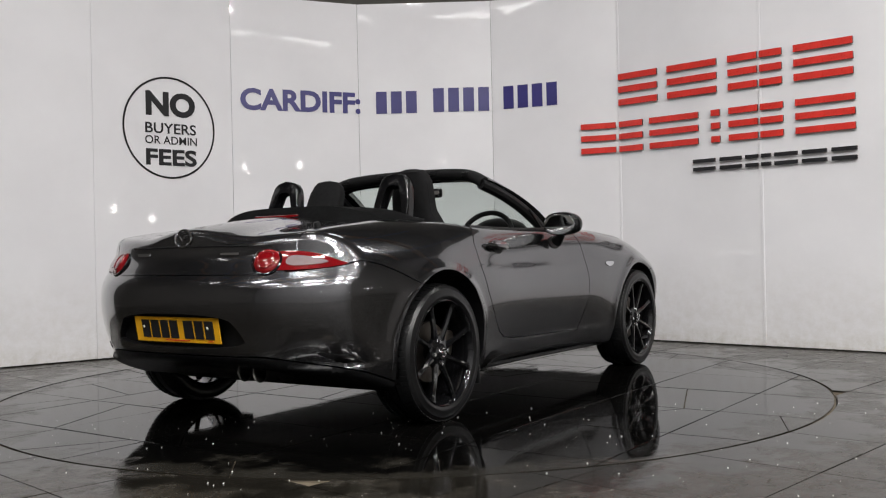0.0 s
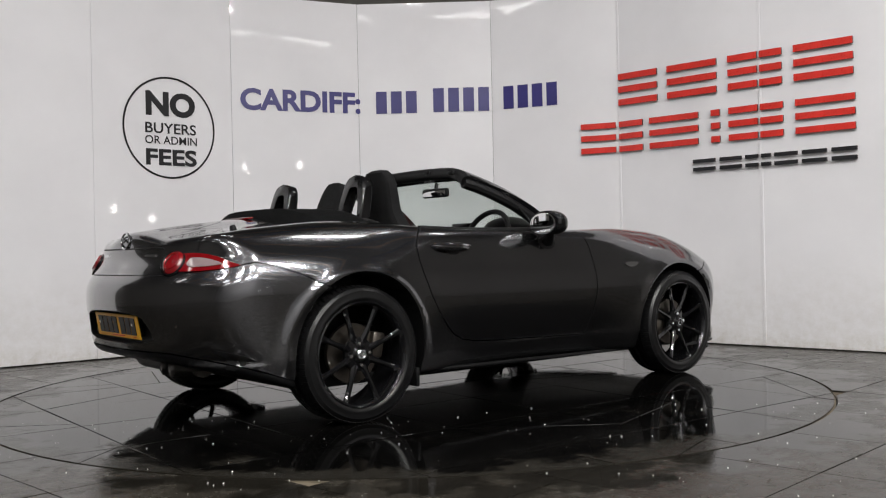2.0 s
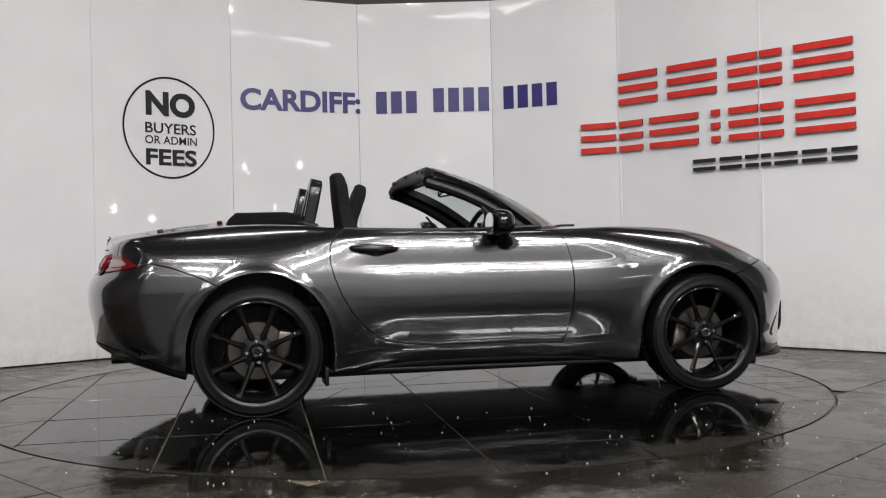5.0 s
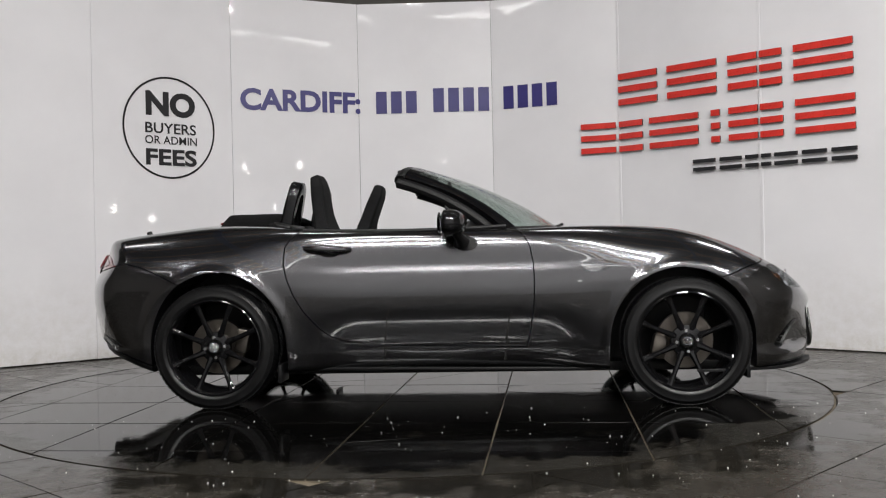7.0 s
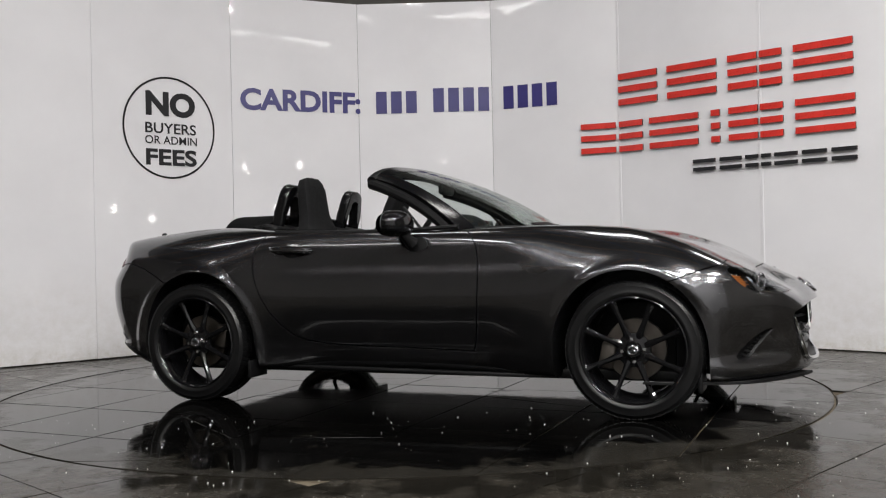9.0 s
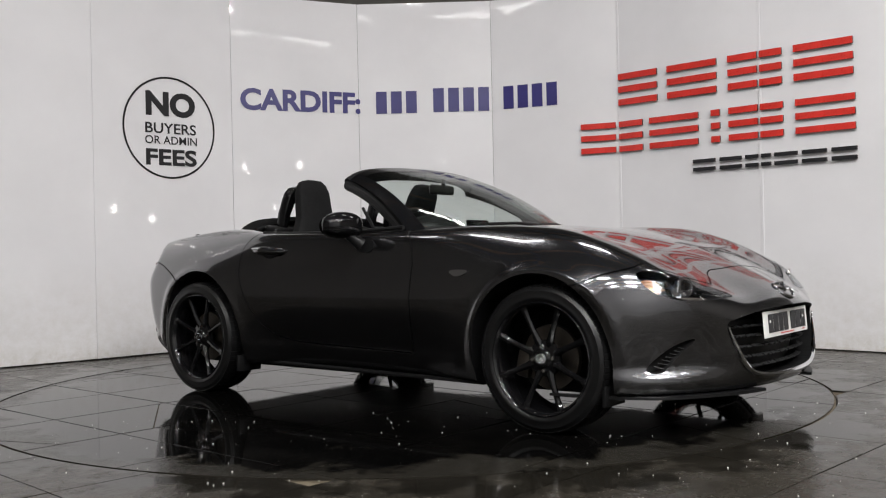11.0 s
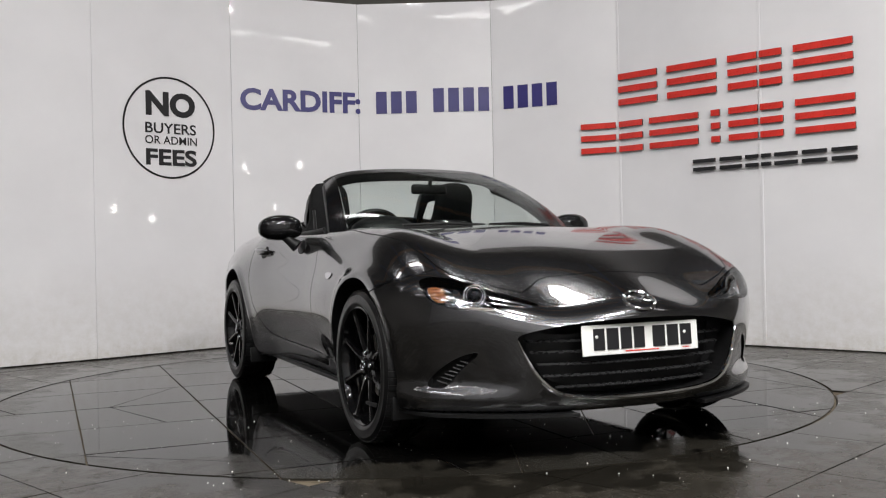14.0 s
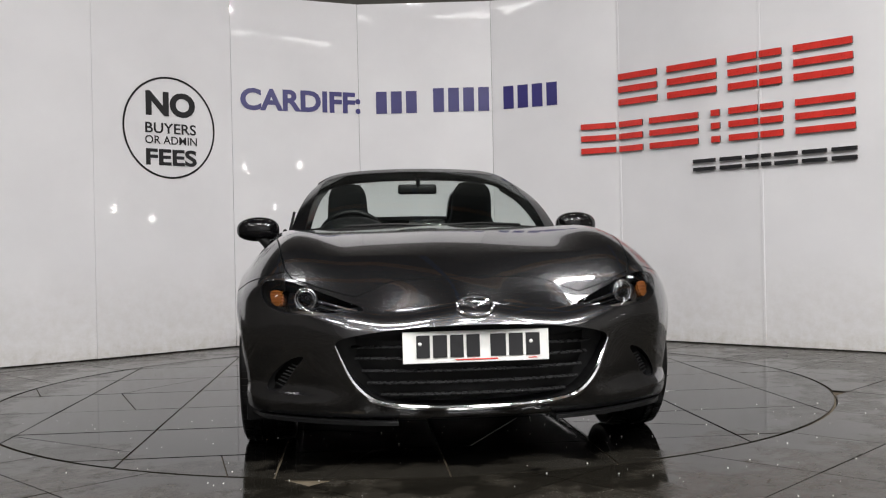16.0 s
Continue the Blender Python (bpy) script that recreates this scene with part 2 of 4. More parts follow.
def clip_circle(poly, radius, n=120):
    """The part of a convex polygon inside the circle about the origin."""
    out = list(poly)
    for k in range(n):
        a = 2 * math.pi * (k + 0.5) / n
        nx, ny, dd = math.cos(a), math.sin(a), radius * math.cos(math.pi / n)
        res = []
        for i in range(len(out)):
            p, q = out[i], out[(i + 1) % len(out)]
            dp, dq = p[0] * nx + p[1] * ny - dd, q[0] * nx + q[1] * ny - dd
            if dp <= 0:
                res.append(p)
            if dp * dq < 0:
                f = dp / (dp - dq)
                res.append((p[0] + f * (q[0] - p[0]), p[1] + f * (q[1] - p[1])))
        out = res
        if not out:
            break
    return out


b = bmesh.new()
bmesh.ops.create_circle(b, segments=160, radius=RADIUS + 0.006)
bmesh.ops.create_circle(b, segments=160, radius=40)
bmesh.ops.bridge_loops(b, edges=b.edges[:])
floor = tagged(part("floor", b, GROUT, None), "dusty dark slate tile floor of the hall", "floor", kind="structure")

turntable = tagged(empty("turntable"), "round car turntable paved with polished black slate tiles", "turntable")
b = bmesh.new()
bmesh.ops.create_cone(b, cap_ends=True, segments=160, radius1=RADIUS, radius2=RADIUS, depth=0.012, matrix=Matrix.Translation((0, 0, -0.004)))
part("disc", b, GROUT, turntable)

# ---- the car body ----
WHEELBASE = 2.31
ARCH_R = 0.372


def body_field(x, y, z):
    """Below zero inside the closed car body, near the distance from its skin outside."""
    y = np.abs(y)
    # plan width and the side's section
    w = curve(x, (-2.0, 0.685), (-1.8, 0.760), (-1.5, 0.828), (-1.15, 0.863), (-0.75, 0.846), (-0.3, 0.822), (0.2, 0.822), (0.7, 0.848), (1.15, 0.866), (1.45, 0.852), (1.75, 0.79), (1.95, 0.70))
    mid = step((x + 1.02) / 0.6) * step((1.02 - x) / 0.6)
    zw = 0.60
    up = np.maximum(z - zw, 0)
    lean = curve(x, (-1.9, 0.75), (-1.15, 1.15), (-0.6, 0.55), (0.3, 0.55), (1.15, 1.2), (1.7, 1.3))
    side = w - lean * up**2 * 1.6 - 0.05 * up
    down = np.maximum(zw - z, 0)
    side = side - 0.10 * np.maximum(0.30 - z, 0) - 0.012 * down / 0.4
    # the door: a soft shoulder, a hollow flank, a tucked lower half and the crease over the sill
    flank = w + curve(z, (0.15, -0.128), (0.19, -0.103), (0.22, -0.086), (0.255, -0.071), (0.28, -0.062), (0.295, -0.061), (0.31, -0.057), (0.34, -0.046), (0.40, -0.025), (0.45, -0.010), (0.50, 0.000), (0.55, 0.003), (0.60, -0.002), (0.65, -0.013), (0.70, -0.027), (0.75, -0.037), (0.80, -0.049), (0.85, -0.067), (0.92, -0.105))
    side = side + mid * (flank - side)
    for hx in (-WHEELBASE / 2, WHEELBASE / 2):
        r = np.hypot(x - hx, z - 0.305)
        side = side + 0.011 * np.exp(-((r - ARCH_R) / 0.028) ** 2) * step((z - 0.2) / 0.1)
    fs = y - side
    # bonnet, belt and rear deck
    zc = curve(x, (-1.98, 0.858), (-1.85, 0.880), (-1.6, 0.915), (-1.3, 0.945), (-1.0, 0.95), (-0.7, 0.90), (0.3, 0.880), (0.64, 0.885), (0.9, 0.866), (1.2, 0.815), (1.45, 0.750), (1.65, 0.672), (1.8, 0.602), (1.9, 0.55), (2.0, 0.48))
    zf = curve(x, (-1.98, 0.80), (-1.85, 0.835), (-1.7, 0.862), (-1.45, 0.892), (-1.2, 0.912), (-0.95, 0.906), (-0.7, 0.882), (-0.3, 0.868), (0.2, 0.862), (0.45, 0.866), (0.75, 0.872), (0.98, 0.864), (1.15, 0.846), (1.3, 0.806), (1.45, 0.748), (1.6, 0.672), (1.75, 0.58), (1.95, 0.47))
    yc = curve(x, (-1.9, 0.55), (-1.2, 0.62), (-0.6, 0.72), (0.3, 0.72), (0.8, 0.66), (1.3, 0.62), (1.8, 0.58))
    hood = step((x - 0.35) / 0.4)
    zv = np.minimum(zc, zf) - 0.008 * hood * step((1.75 - x) / 0.5)
    yv = yc - 0.20
    top = np.where(y < yv, zc + (zv - zc) * step(y / yv), zv + (zf - zv) * step((y - yv) / 0.20))
    top = np.where(y > yc, zf - 1.4 * (y - yc) ** 2, top)
    ft = (z - top) * 0.9
    # nose and tail
    xf = 1.918 - 0.40 * (y / 0.85) ** 2.5 - 0.9 * np.maximum(z - 0.50, 0) ** 2 - 0.5 * np.maximum(0.34 - z, 0) ** 1.5
    xr = -1.99 + 0.33 * (y / 0.85) ** 2.8 + curve(z, (0.10, 0.30), (0.21, 0.15), (0.26, 0.085), (0.315, 0.045), (0.45, 0.014), (0.54, 0.0), (0.64, 0.012), (0.70, 0.05), (0.76, 0.085), (0.82, 0.092), (0.87, 0.085), (0.95, 0.085))
    scoop = step((y - 0.40) / 0.24)
    xf = xf - 0.042 * scoop * step((z - 0.225) / 0.06) * step((0.49 - z) / 0.22)
    xr = xr + 0.03 * scoop * step((z - 0.285) / 0.03) * step((0.47 - z) / 0.17)
    ff = (x - xf) * 0.9
    fr = (xr - x) * 0.9
    fb = np.where(x < -1.45, 0.17 + 0.30 * (-1.45 - x), 0.17) - z
    k = curve(x, (-2.0, 0.05), (-1.5, 0.09), (-1.0, 0.08), (-0.6, 0.045), (0.3, 0.045), (0.8, 0.09), (1.5, 0.12))
    f = smax(fs, ft, k)
    f = smax(f, ff, 0.07)
    f = smax(f, fr, 0.05)
    return smax(f, fb, 0.03)


def field_normal(x, y, z, e=0.002):
    g = np.stack([body_field(x + e, y, z) - body_field(x - e, y, z), body_field(x, y + e, z) - body_field(x, y - e, z), body_field(x, y, z + e) - body_field(x, y, z - e)], -1)
    return g / np.maximum(np.linalg.norm(g, axis=-1, keepdims=True), 1e-9), np.linalg.norm(g, axis=-1) / (2 * e)


def body_mesh(h=0.021):
    """The body's skin as quads: a vertex in each cell of a grid that the skin crosses, drawn onto the skin."""
    ax = [np.arange(-2.1, 2.06, h), np.arange(-45.5, 46) * h, np.arange(0.08, 1.04, h)]
    X, Y, Z = np.meshgrid(*ax, indexing="ij")
    F = body_field(X, Y, Z)
    S = F < 0
    corners = [(i, j, k) for i in (0, 1) for j in (0, 1) for k in (0, 1)]
    sh = tuple(n - 1 for n in S.shape)

    def cut(a, c):
        return a[c[0]:c[0] + sh[0], c[1]:c[1] + sh[1], c[2]:c[2] + sh[2]]
    count = sum(cut(S, c).astype(int) for c in corners)
    active = (count > 0) & (count < 8)
    acc = np.zeros(sh + (3,))
    num = np.zeros(sh)
    for a in corners:
        for ai in range(3):
            if a[ai] == 0:
                c = tuple(1 if q == ai else a[q] for q in range(3))
                fa, fc = cut(F, a), cut(F, c)
                cross = (fa < 0) != (fc < 0)
                t = np.where(cross, fa / np.where(cross, fa - fc, 1), 0)
                for q in range(3):
                    acc[..., q] += np.where(cross, a[q] + (t if q == ai else 0), 0)
                num += cross
    idx = -np.ones(sh, int)
    idx[active] = np.arange(active.sum())
    cell = np.argwhere(active)
    base = np.array([a[0] for a in ax])
    V = base + (cell + acc[active] / num[active][:, None]) * h
    for _ in range(5):
        n, g = field_normal(V[:, 0], V[:, 1], V[:, 2])
        V = V - n * (np.clip(body_field(V[:, 0], V[:, 1], V[:, 2]) / np.maximum(g, 0.3), -0.01, 0.01))[:, None]
    quads = []
    for ai in range(3):
        b1, b2 = [q for q in range(3) if q != ai]
        lo = [slice(None)] * 3
        hi = [slice(None)] * 3
        lo[ai], hi[ai] = slice(0, -1), slice(1, None)
        cross = np.argwhere(S[tuple(lo)] != S[tuple(hi)])
        cross = cross[(cross[:, b1] > 0) & (cross[:, b2] > 0) & (cross[:, b1] < sh[b1]) & (cross[:, b2] < sh[b2])]
        flip = S[tuple(cross.T)]
        ids = []
        for d1, d2 in ((-1, -1), (0, -1), (0, 0), (-1, 0)):
            c = cross.copy()
            c[:, b1] += d1
            c[:, b2] += d2
            ids.append(idx[tuple(c.T)])
        q = np.stack(ids, 1)
        if ai == 1:
            flip = ~flip
        q[~flip] = q[~flip][:, ::-1]
        quads.append(q)
    me = bpy.data.meshes.new("body")
    me.from_pydata(V.tolist(), [], np.concatenate(quads).tolist())
    b = bmesh.new()
    b.from_mesh(me)
    bmesh.ops.recalc_face_normals(b, faces=b.faces)
    b.to_mesh(me)
    b.free()
    return me


car = tagged(empty("car"), "graphite grey two-seat roadster with its roof folded down", "car")


def closed(me):
    b = bmesh.new()
    b.from_mesh(me)
    ok = all(len(e.link_faces) == 2 for e in b.edges)
    b.free()
    return ok


for cell_size in (0.0195, 0.0203, 0.0207, 0.0212, 0.0191, 0.0217, 0.0187, 0.0193):
    body_me = body_mesh(cell_size)
    if closed(body_me):
        break


# ---- carving the body into its panels ----
def side_prism(outline, y0, y1):
    """An outline in x and z, from y0 to y1."""
    return finish(prism(outline, y1 - y0, Matrix(((1, 0, 0, 0), (0, 0, 1, y0), (0, 1, 0, 0), (0, 0, 0, 1)))), "cutter", TRIM)


def plan_prism(outline, z0, z1):
    return finish(prism(outline, z1 - z0, Matrix.Translation((0, 0, z0))), "cutter", TRIM)


def front_prism(outline, x0, x1):
    """An outline in y and z, from x0 to x1."""
    return finish(prism(outline, x1 - x0, Matrix(((0, 0, 1, x0), (1, 0, 0, 0), (0, 1, 0, 0), (0, 0, 0, 1)))), "cutter", TRIM)


def joined(meshes):
    b = bmesh.new()
    for me in meshes:
        b.from_mesh(me)
    return finish(b, "cutter", TRIM)


def carve(me, cutter, op):
    a, c = new("carved", me), new("cutter", cutter)
    mod = a.modifiers.new("carve", "BOOLEAN")
    mod.object, mod.operation, mod.solver = c, op, "MANIFOLD"
    dg = bpy.context.evaluated_depsgraph_get()
    dg.update()
    out = bpy.data.meshes.new_from_object(a.evaluated_get(dg))
    bpy.data.objects.remove(a)
    bpy.data.objects.remove(c)
    return out


def grown(outline, g):
    """The outline moved outward by g."""
    n = len(outline)
    area = sum(outline[i][0] * outline[(i + 1) % n][1] - outline[(i + 1) % n][0] * outline[i][1] for i in range(n))
    sgn = 1 if area > 0 else -1
    out = []
    for i in range(n):
        p, q, r = (Vector(outline[j % n]) for j in (i - 1, i, i + 1))
        e1, e2 = (q - p).normalized(), (r - q).normalized()
        nn = (Vector((e1.y, -e1.x)) + Vector((e2.y, -e2.x)))
        nn = nn.normalized() * min(2.0, 1 / max(0.4, nn.length / 2))
        out.append(tuple(q + nn * g * sgn))
    return out


def rounded(outline, n=4):
    """The outline with its corners smoothed by cutting them again and again."""
    for _ in range(n):
        k = len(outline)
        o = []
        for i in range(k):
            p, q = outline[i], outline[(i + 1) % k]
            o += [(0.75 * p[0] + 0.25 * q[0], 0.75 * p[1] + 0.25 * q[1]), (0.25 * p[0] + 0.75 * q[0], 0.25 * p[1] + 0.75 * q[1])]
        outline = o
    return outline


def mirrored(half):
    """A half outline from the centre line out and back, with its mirror image in y (second number)."""
    return list(half) + [(a, -b) for a, b in reversed(half) if abs(b) > 1e-6]


def mirrored_front(half):
    """The same for outlines in y (first number) and z."""
    return list(half) + [(-a, b) for a, b in reversed(half) if abs(a) > 1e-6]


def dress(me, mats=(PAINT, TRIM)):
    """Smooth normals of the skin, and dark cut faces."""
    n = len(me.vertices)
    V = np.empty(n * 3)
    me.vertices.foreach_get("co", V)
    V = V.reshape(-1, 3)
    fv = np.abs(body_field(V[:, 0], V[:, 1], V[:, 2]))
    nv, _ = field_normal(V[:, 0], V[:, 1], V[:, 2])
    k = len(me.polygons)
    C, N = np.empty(k * 3), np.empty(k * 3)
    me.polygons.foreach_get("center", C)
    me.polygons.foreach_get("normal", N)
    C, N = C.reshape(-1, 3), N.reshape(-1, 3)
    fn, _ = field_normal(C[:, 0], C[:, 1], C[:, 2])
    skin = (np.abs(body_field(C[:, 0], C[:, 1], C[:, 2])) < 0.004) & ((fn * N).sum(1) > 0.6)
    me.materials.clear()
    for m in mats:
        me.materials.append(m)
    me.polygons.foreach_set("material_index", np.where(skin & (N[:, 2] > -0.8), 0, 1).astype(np.int32))
    vi = np.empty(len(me.loops), np.int32)
    me.loops.foreach_get("vertex_index", vi)
    tot = np.empty(k, np.int32)
    me.polygons.foreach_get("loop_total", tot)
    lf = np.repeat(np.arange(k), tot)
    use = skin[lf] & (fv[vi] < 0.002)
    nor = np.where(use[:, None], nv[vi], N[lf])
    me.shade_smooth()
    me.normals_split_custom_set(nor.tolist())
    return me


def arch(cx, a, b_):
    up = [(cx + a * math.cos(w), 0.305 + b_ * math.sin(w)) for w in (math.pi * i / 28 for i in range(29))]
    return up + [(cx - a - 0.004, 0.05), (cx + a + 0.004, 0.05)]


REAR_ARCH, FRONT_ARCH = arch(-1.138, 0.345, 0.374), arch(1.135, 0.345, 0.357)
COCKPIT = rounded(mirrored([(-0.97, 0.0), (-0.96, 0.45), (-0.90, 0.64), (-0.72, 0.70), (-0.2, 0.725), (0.30, 0.70), (0.40, 0.60), (0.46, 0.3), (0.48, 0.0)]), 2)
GRILLE = rounded(mirrored_front([(0.0, 0.502), (0.16, 0.500), (0.30, 0.490), (0.43, 0.470), (0.500, 0.450), (0.478, 0.40), (0.44, 0.330), (0.38, 0.260), (0.28, 0.228), (0.12, 0.218), (0.0, 0.216)]), 2)
HEADLAMP = rounded([(0.762, 0.646), (0.730, 0.664), (0.66, 0.659), (0.57, 0.630), (0.47, 0.590), (0.37, 0.555), (0.46, 0.550), (0.56, 0.545), (0.68, 0.548), (0.746, 0.582)], 2)
PLATE_BAY = rounded([(-0.30, 0.520), (0.30, 0.520), (0.37, 0.45), (0.40, 0.375), (-0.40, 0.375), (-0.37, 0.45)], 2)
FOG = rounded([(0.752, 0.258), (0.730, 0.312), (0.668, 0.378), (0.590, 0.400), (0.650, 0.330), (0.685, 0.262)], 2)
REAR_FOG = [(0.785, 0.306), (0.745, 0.300), (0.645, 0.356), (0.658, 0.364), (0.752, 0.340)]
DOOR = [(-0.712, 1.05), (-0.715, 0.885), (-0.765, 0.845), (-0.797, 0.795), (-0.800, 0.72), (-0.785, 0.65), (-0.750, 0.56), (-0.70, 0.475), (-0.635, 0.400), (-0.58, 0.355), (-0.51, 0.325), (-0.40, 0.308), (-0.25, 0.300), (0.385, 0.286), (0.398, 0.32), (0.411, 0.389), (0.426, 0.50), (0.430, 0.61), (0.426, 0.70), (0.412, 0.776), (0.385, 0.825), (0.340, 0.868), (0.330, 1.05)]
BONNET = mirrored([(0.66, 0.0), (0.64, 0.25), (0.58, 0.48), (0.48, 0.64), (0.49, 0.692), (0.60, 0.705), (0.9, 0.716), (1.15, 0.712), (1.4, 0.688), (1.53, 0.668), (1.60, 0.640), (1.655, 0.55), (1.70, 0.45), (1.712, 0.415), (1.690, 0.375), (1.650, 0.31), (1.638, 0.26), (1.655, 0.12), (1.662, 0.0)])
BOOT = mirrored([(-1.30, 0.0), (-1.31, 0.30), (-1.36, 0.44), (-1.46, 0.50), (-1.70, 0.565), (-1.78, 0.56), (-1.90, 0.52), (-2.2, 0.52), (-2.2, 0.0)])
REAR_BUMPER = [(-2.3, 0.678), (-1.93, 0.678), (-1.83, 0.690), (-1.74, 0.705), (-1.64, 0.728), (-1.54, 0.706), (-1.44, 0.668), (-1.36, 0.630), (-1.30, 0.60), (-1.30, 0.30), (-1.36, 0.05), (-2.3, 0.05)]
VALANCE = [(-2.3, 0.350), (-1.90, 0.342), (-1.76, 0.305), (-1.62, 0.262), (-1.45, 0.20), (-1.40, 0.05), (-2.3, 0.05)]
FRONT_BUMPER = [(1.30, 0.05), (1.30, 0.60), (1.36, 0.618), (1.44, 0.650), (1.53, 0.675), (1.62, 0.76), (1.70, 0.95), (2.3, 0.95), (2.3, 0.05)]


def flip(outline):
    return [(-a, b) for a, b in reversed(outline)]


shell = body_me
for y0, y1 in ((0.52, 1.1), (-1.1, -0.52)):
    shell = carve(shell, joined([side_prism(REAR_ARCH, y0, y1), side_prism(FRONT_ARCH, y0, y1)]), "DIFFERENCE")
shell = carve(shell, plan_prism(COCKPIT, 0.40, 1.3), "DIFFERENCE")
shell = carve(shell, joined([front_prism(GRILLE, 1.74, 2.2), front_prism(PLATE_BAY, -2.2, -1.905), front_prism(grown(HEADLAMP, 0.003), 1.50, 2.2), front_prism(grown(flip(HEADLAMP), 0.003), 1.50, 2.2), front_prism(FOG, 1.57, 2.2), front_prism(flip(FOG), 1.57, 2.2)]), "DIFFERENCE")
GAP = 0.006
panels = []
for name, label, maker in (
    ("bonnet", "", lambda g: plan_prism(grown(BONNET, g), 0.58, 1.2)),
    ("boot_lid", "", lambda g: plan_prism(grown(BOOT, g), 0.682, 1.2)),
    ("door", "", lambda g: side_prism(grown(DOOR, g), -1.1, -0.5)),
    ("door", "", lambda g: side_prism([(x + 0.0003, z + 0.0003) for x, z in grown(DOOR, g)], 0.503, 1.13)),
    # a black lip; its black runs on over painted corners that only mirror the dark
    ("rear_valance", "black plastic rear lip, with body-coloured corners blackened for their dark reflection", lambda g: side_prism(grown(VALANCE, g), -1.1, 1.1)),
    ("rear_bumper", "", lambda g: side_prism(grown(REAR_BUMPER, g), -1.1, 1.1)),
    ("front_bumper", "", lambda g: side_prism(grown(FRONT_BUMPER, g), -1.1, 1.1)),
):
    piece = carve(shell, maker(0.0), "INTERSECT")
    shell = carve(shell, maker(GAP), "DIFFERENCE")
    mats = (TRIM, TRIM) if name == "rear_valance" else (PAINT, TRIM)
    panels.append(part(name, dress(piece, mats), None, car, label))
part("body", dress(shell), None, car)
doors = [o for o in panels if o.name.startswith("door")]
bonnet, boot_lid, front_bumper, rear_bumper = panels[0], panels[1], panels[6], panels[5]


# ---- parts laid on the skin ----
AXES = {"x": (0, 1, 2), "y": (1, 0, 2), "z": (2, 0, 1)}


def skin_hit(axis, sign, a, b_):
    """Where a line along an axis, coming from outside on its + or - side, first meets the body; a and b_ are the two other coordinates."""
    ia, ib, ic = AXES[axis]
    lim = {"x": 2.15, "y": 1.0, "z": 1.1}[axis]
    s = np.linspace(lim, -0.3 if axis != "z" else 0.1, 700)
    P = np.empty((len(a), len(s), 3))
    P[..., ia] = sign * s[None, :]
    P[..., ib] = np.asarray(a)[:, None]
    P[..., ic] = np.asarray(b_)[:, None]
    f = body_field(P[..., 0], P[..., 1], P[..., 2])
    k = np.maximum(np.argmax(f < 0, axis=1), 1)
    r = np.arange(len(a))
    f0, f1 = f[r, k - 1], f[r, k]
    t = np.clip(f0 / np.where(np.abs(f0 - f1) < 1e-9, 1, f0 - f1), 0, 1)
    return P[r, k - 1] * (1 - t)[:, None] + P[r, k] * t[:, None]


def patch(outline, axis, sign, lift, thick, cell=0.02):
    """A piece that follows the skin inside an outline: lifted off it, with thickness."""
    b = bmesh.new()
    b.faces.new([b.verts.new((p, q, 0)) for p, q in outline])
    for i in (0, 1):
        lo, hi = min(o[i] for o in outline), max(o[i] for o in outline)
        n = max(1, int((hi - lo) / cell))
        for j in range(1, n):
            co, no = [0, 0, 0], [0, 0, 0]
            co[i], no[i] = lo + (hi - lo) * j / n, 1
            bmesh.ops.bisect_plane(b, geom=b.verts[:] + b.edges[:] + b.faces[:], plane_co=co, plane_no=no, dist=1e-6)
    vs = list(b.verts)
    A = np.array([v.co.x for v in vs])
    B = np.array([v.co.y for v in vs])
    P = skin_hit(axis, sign, A, B)
    N, _ = field_normal(P[:, 0], P[:, 1], P[:, 2])
    top = P + N * lift
    low = P + N * (lift - thick)
    lows = []
    for v, q, w in zip(vs, top, low):
        v.co = q
        lows.append(b.verts.new(w))
    idx = {v: i for i, v in enumerate(vs)}
    for f in list(b.faces):
        b.faces.new([lows[idx[v]] for v in reversed(f.verts)])
    for e in [e for e in b.edges if len(e.link_faces) == 1 and e.verts[0] in idx]:
        p, q = e.verts
        b.faces.new((p, q, lows[idx[q]], lows[idx[p]]))
    return b


def oval(cx, cy, rx, ry, n=28):
    return [(cx + rx * math.cos(2 * math.pi * i / n), cy + ry * math.sin(2 * math.pi * i / n)) for i in range(n)]


def skin_line(axis, sign, pts, lift=0.0):
    P = skin_hit(axis, sign, np.array([p[0] for p in pts]), np.array([p[1] for p in pts]))
    N, _ = field_normal(P[:, 0], P[:, 1], P[:, 2])
    return [tuple(q) for q in P + N * lift]


def dense(pts, n=24):
    t = np.linspace(0, len(pts) - 1, n)
    a = curve(t, *[(i, p[0]) for i, p in enumerate(pts)])
    c = curve(t, *[(i, p[1]) for i, p in enumerate(pts)])
    return list(zip(a.tolist(), c.tolist()))


def ball(rx, ry, rz, m, bm=None, u=24, v=14):
    b = bm or bmesh.new()
    bmesh.ops.create_uvsphere(b, u_segments=u, v_segments=v, radius=1, matrix=m @ Matrix.Diagonal((rx, ry, rz, 1)))
    return b


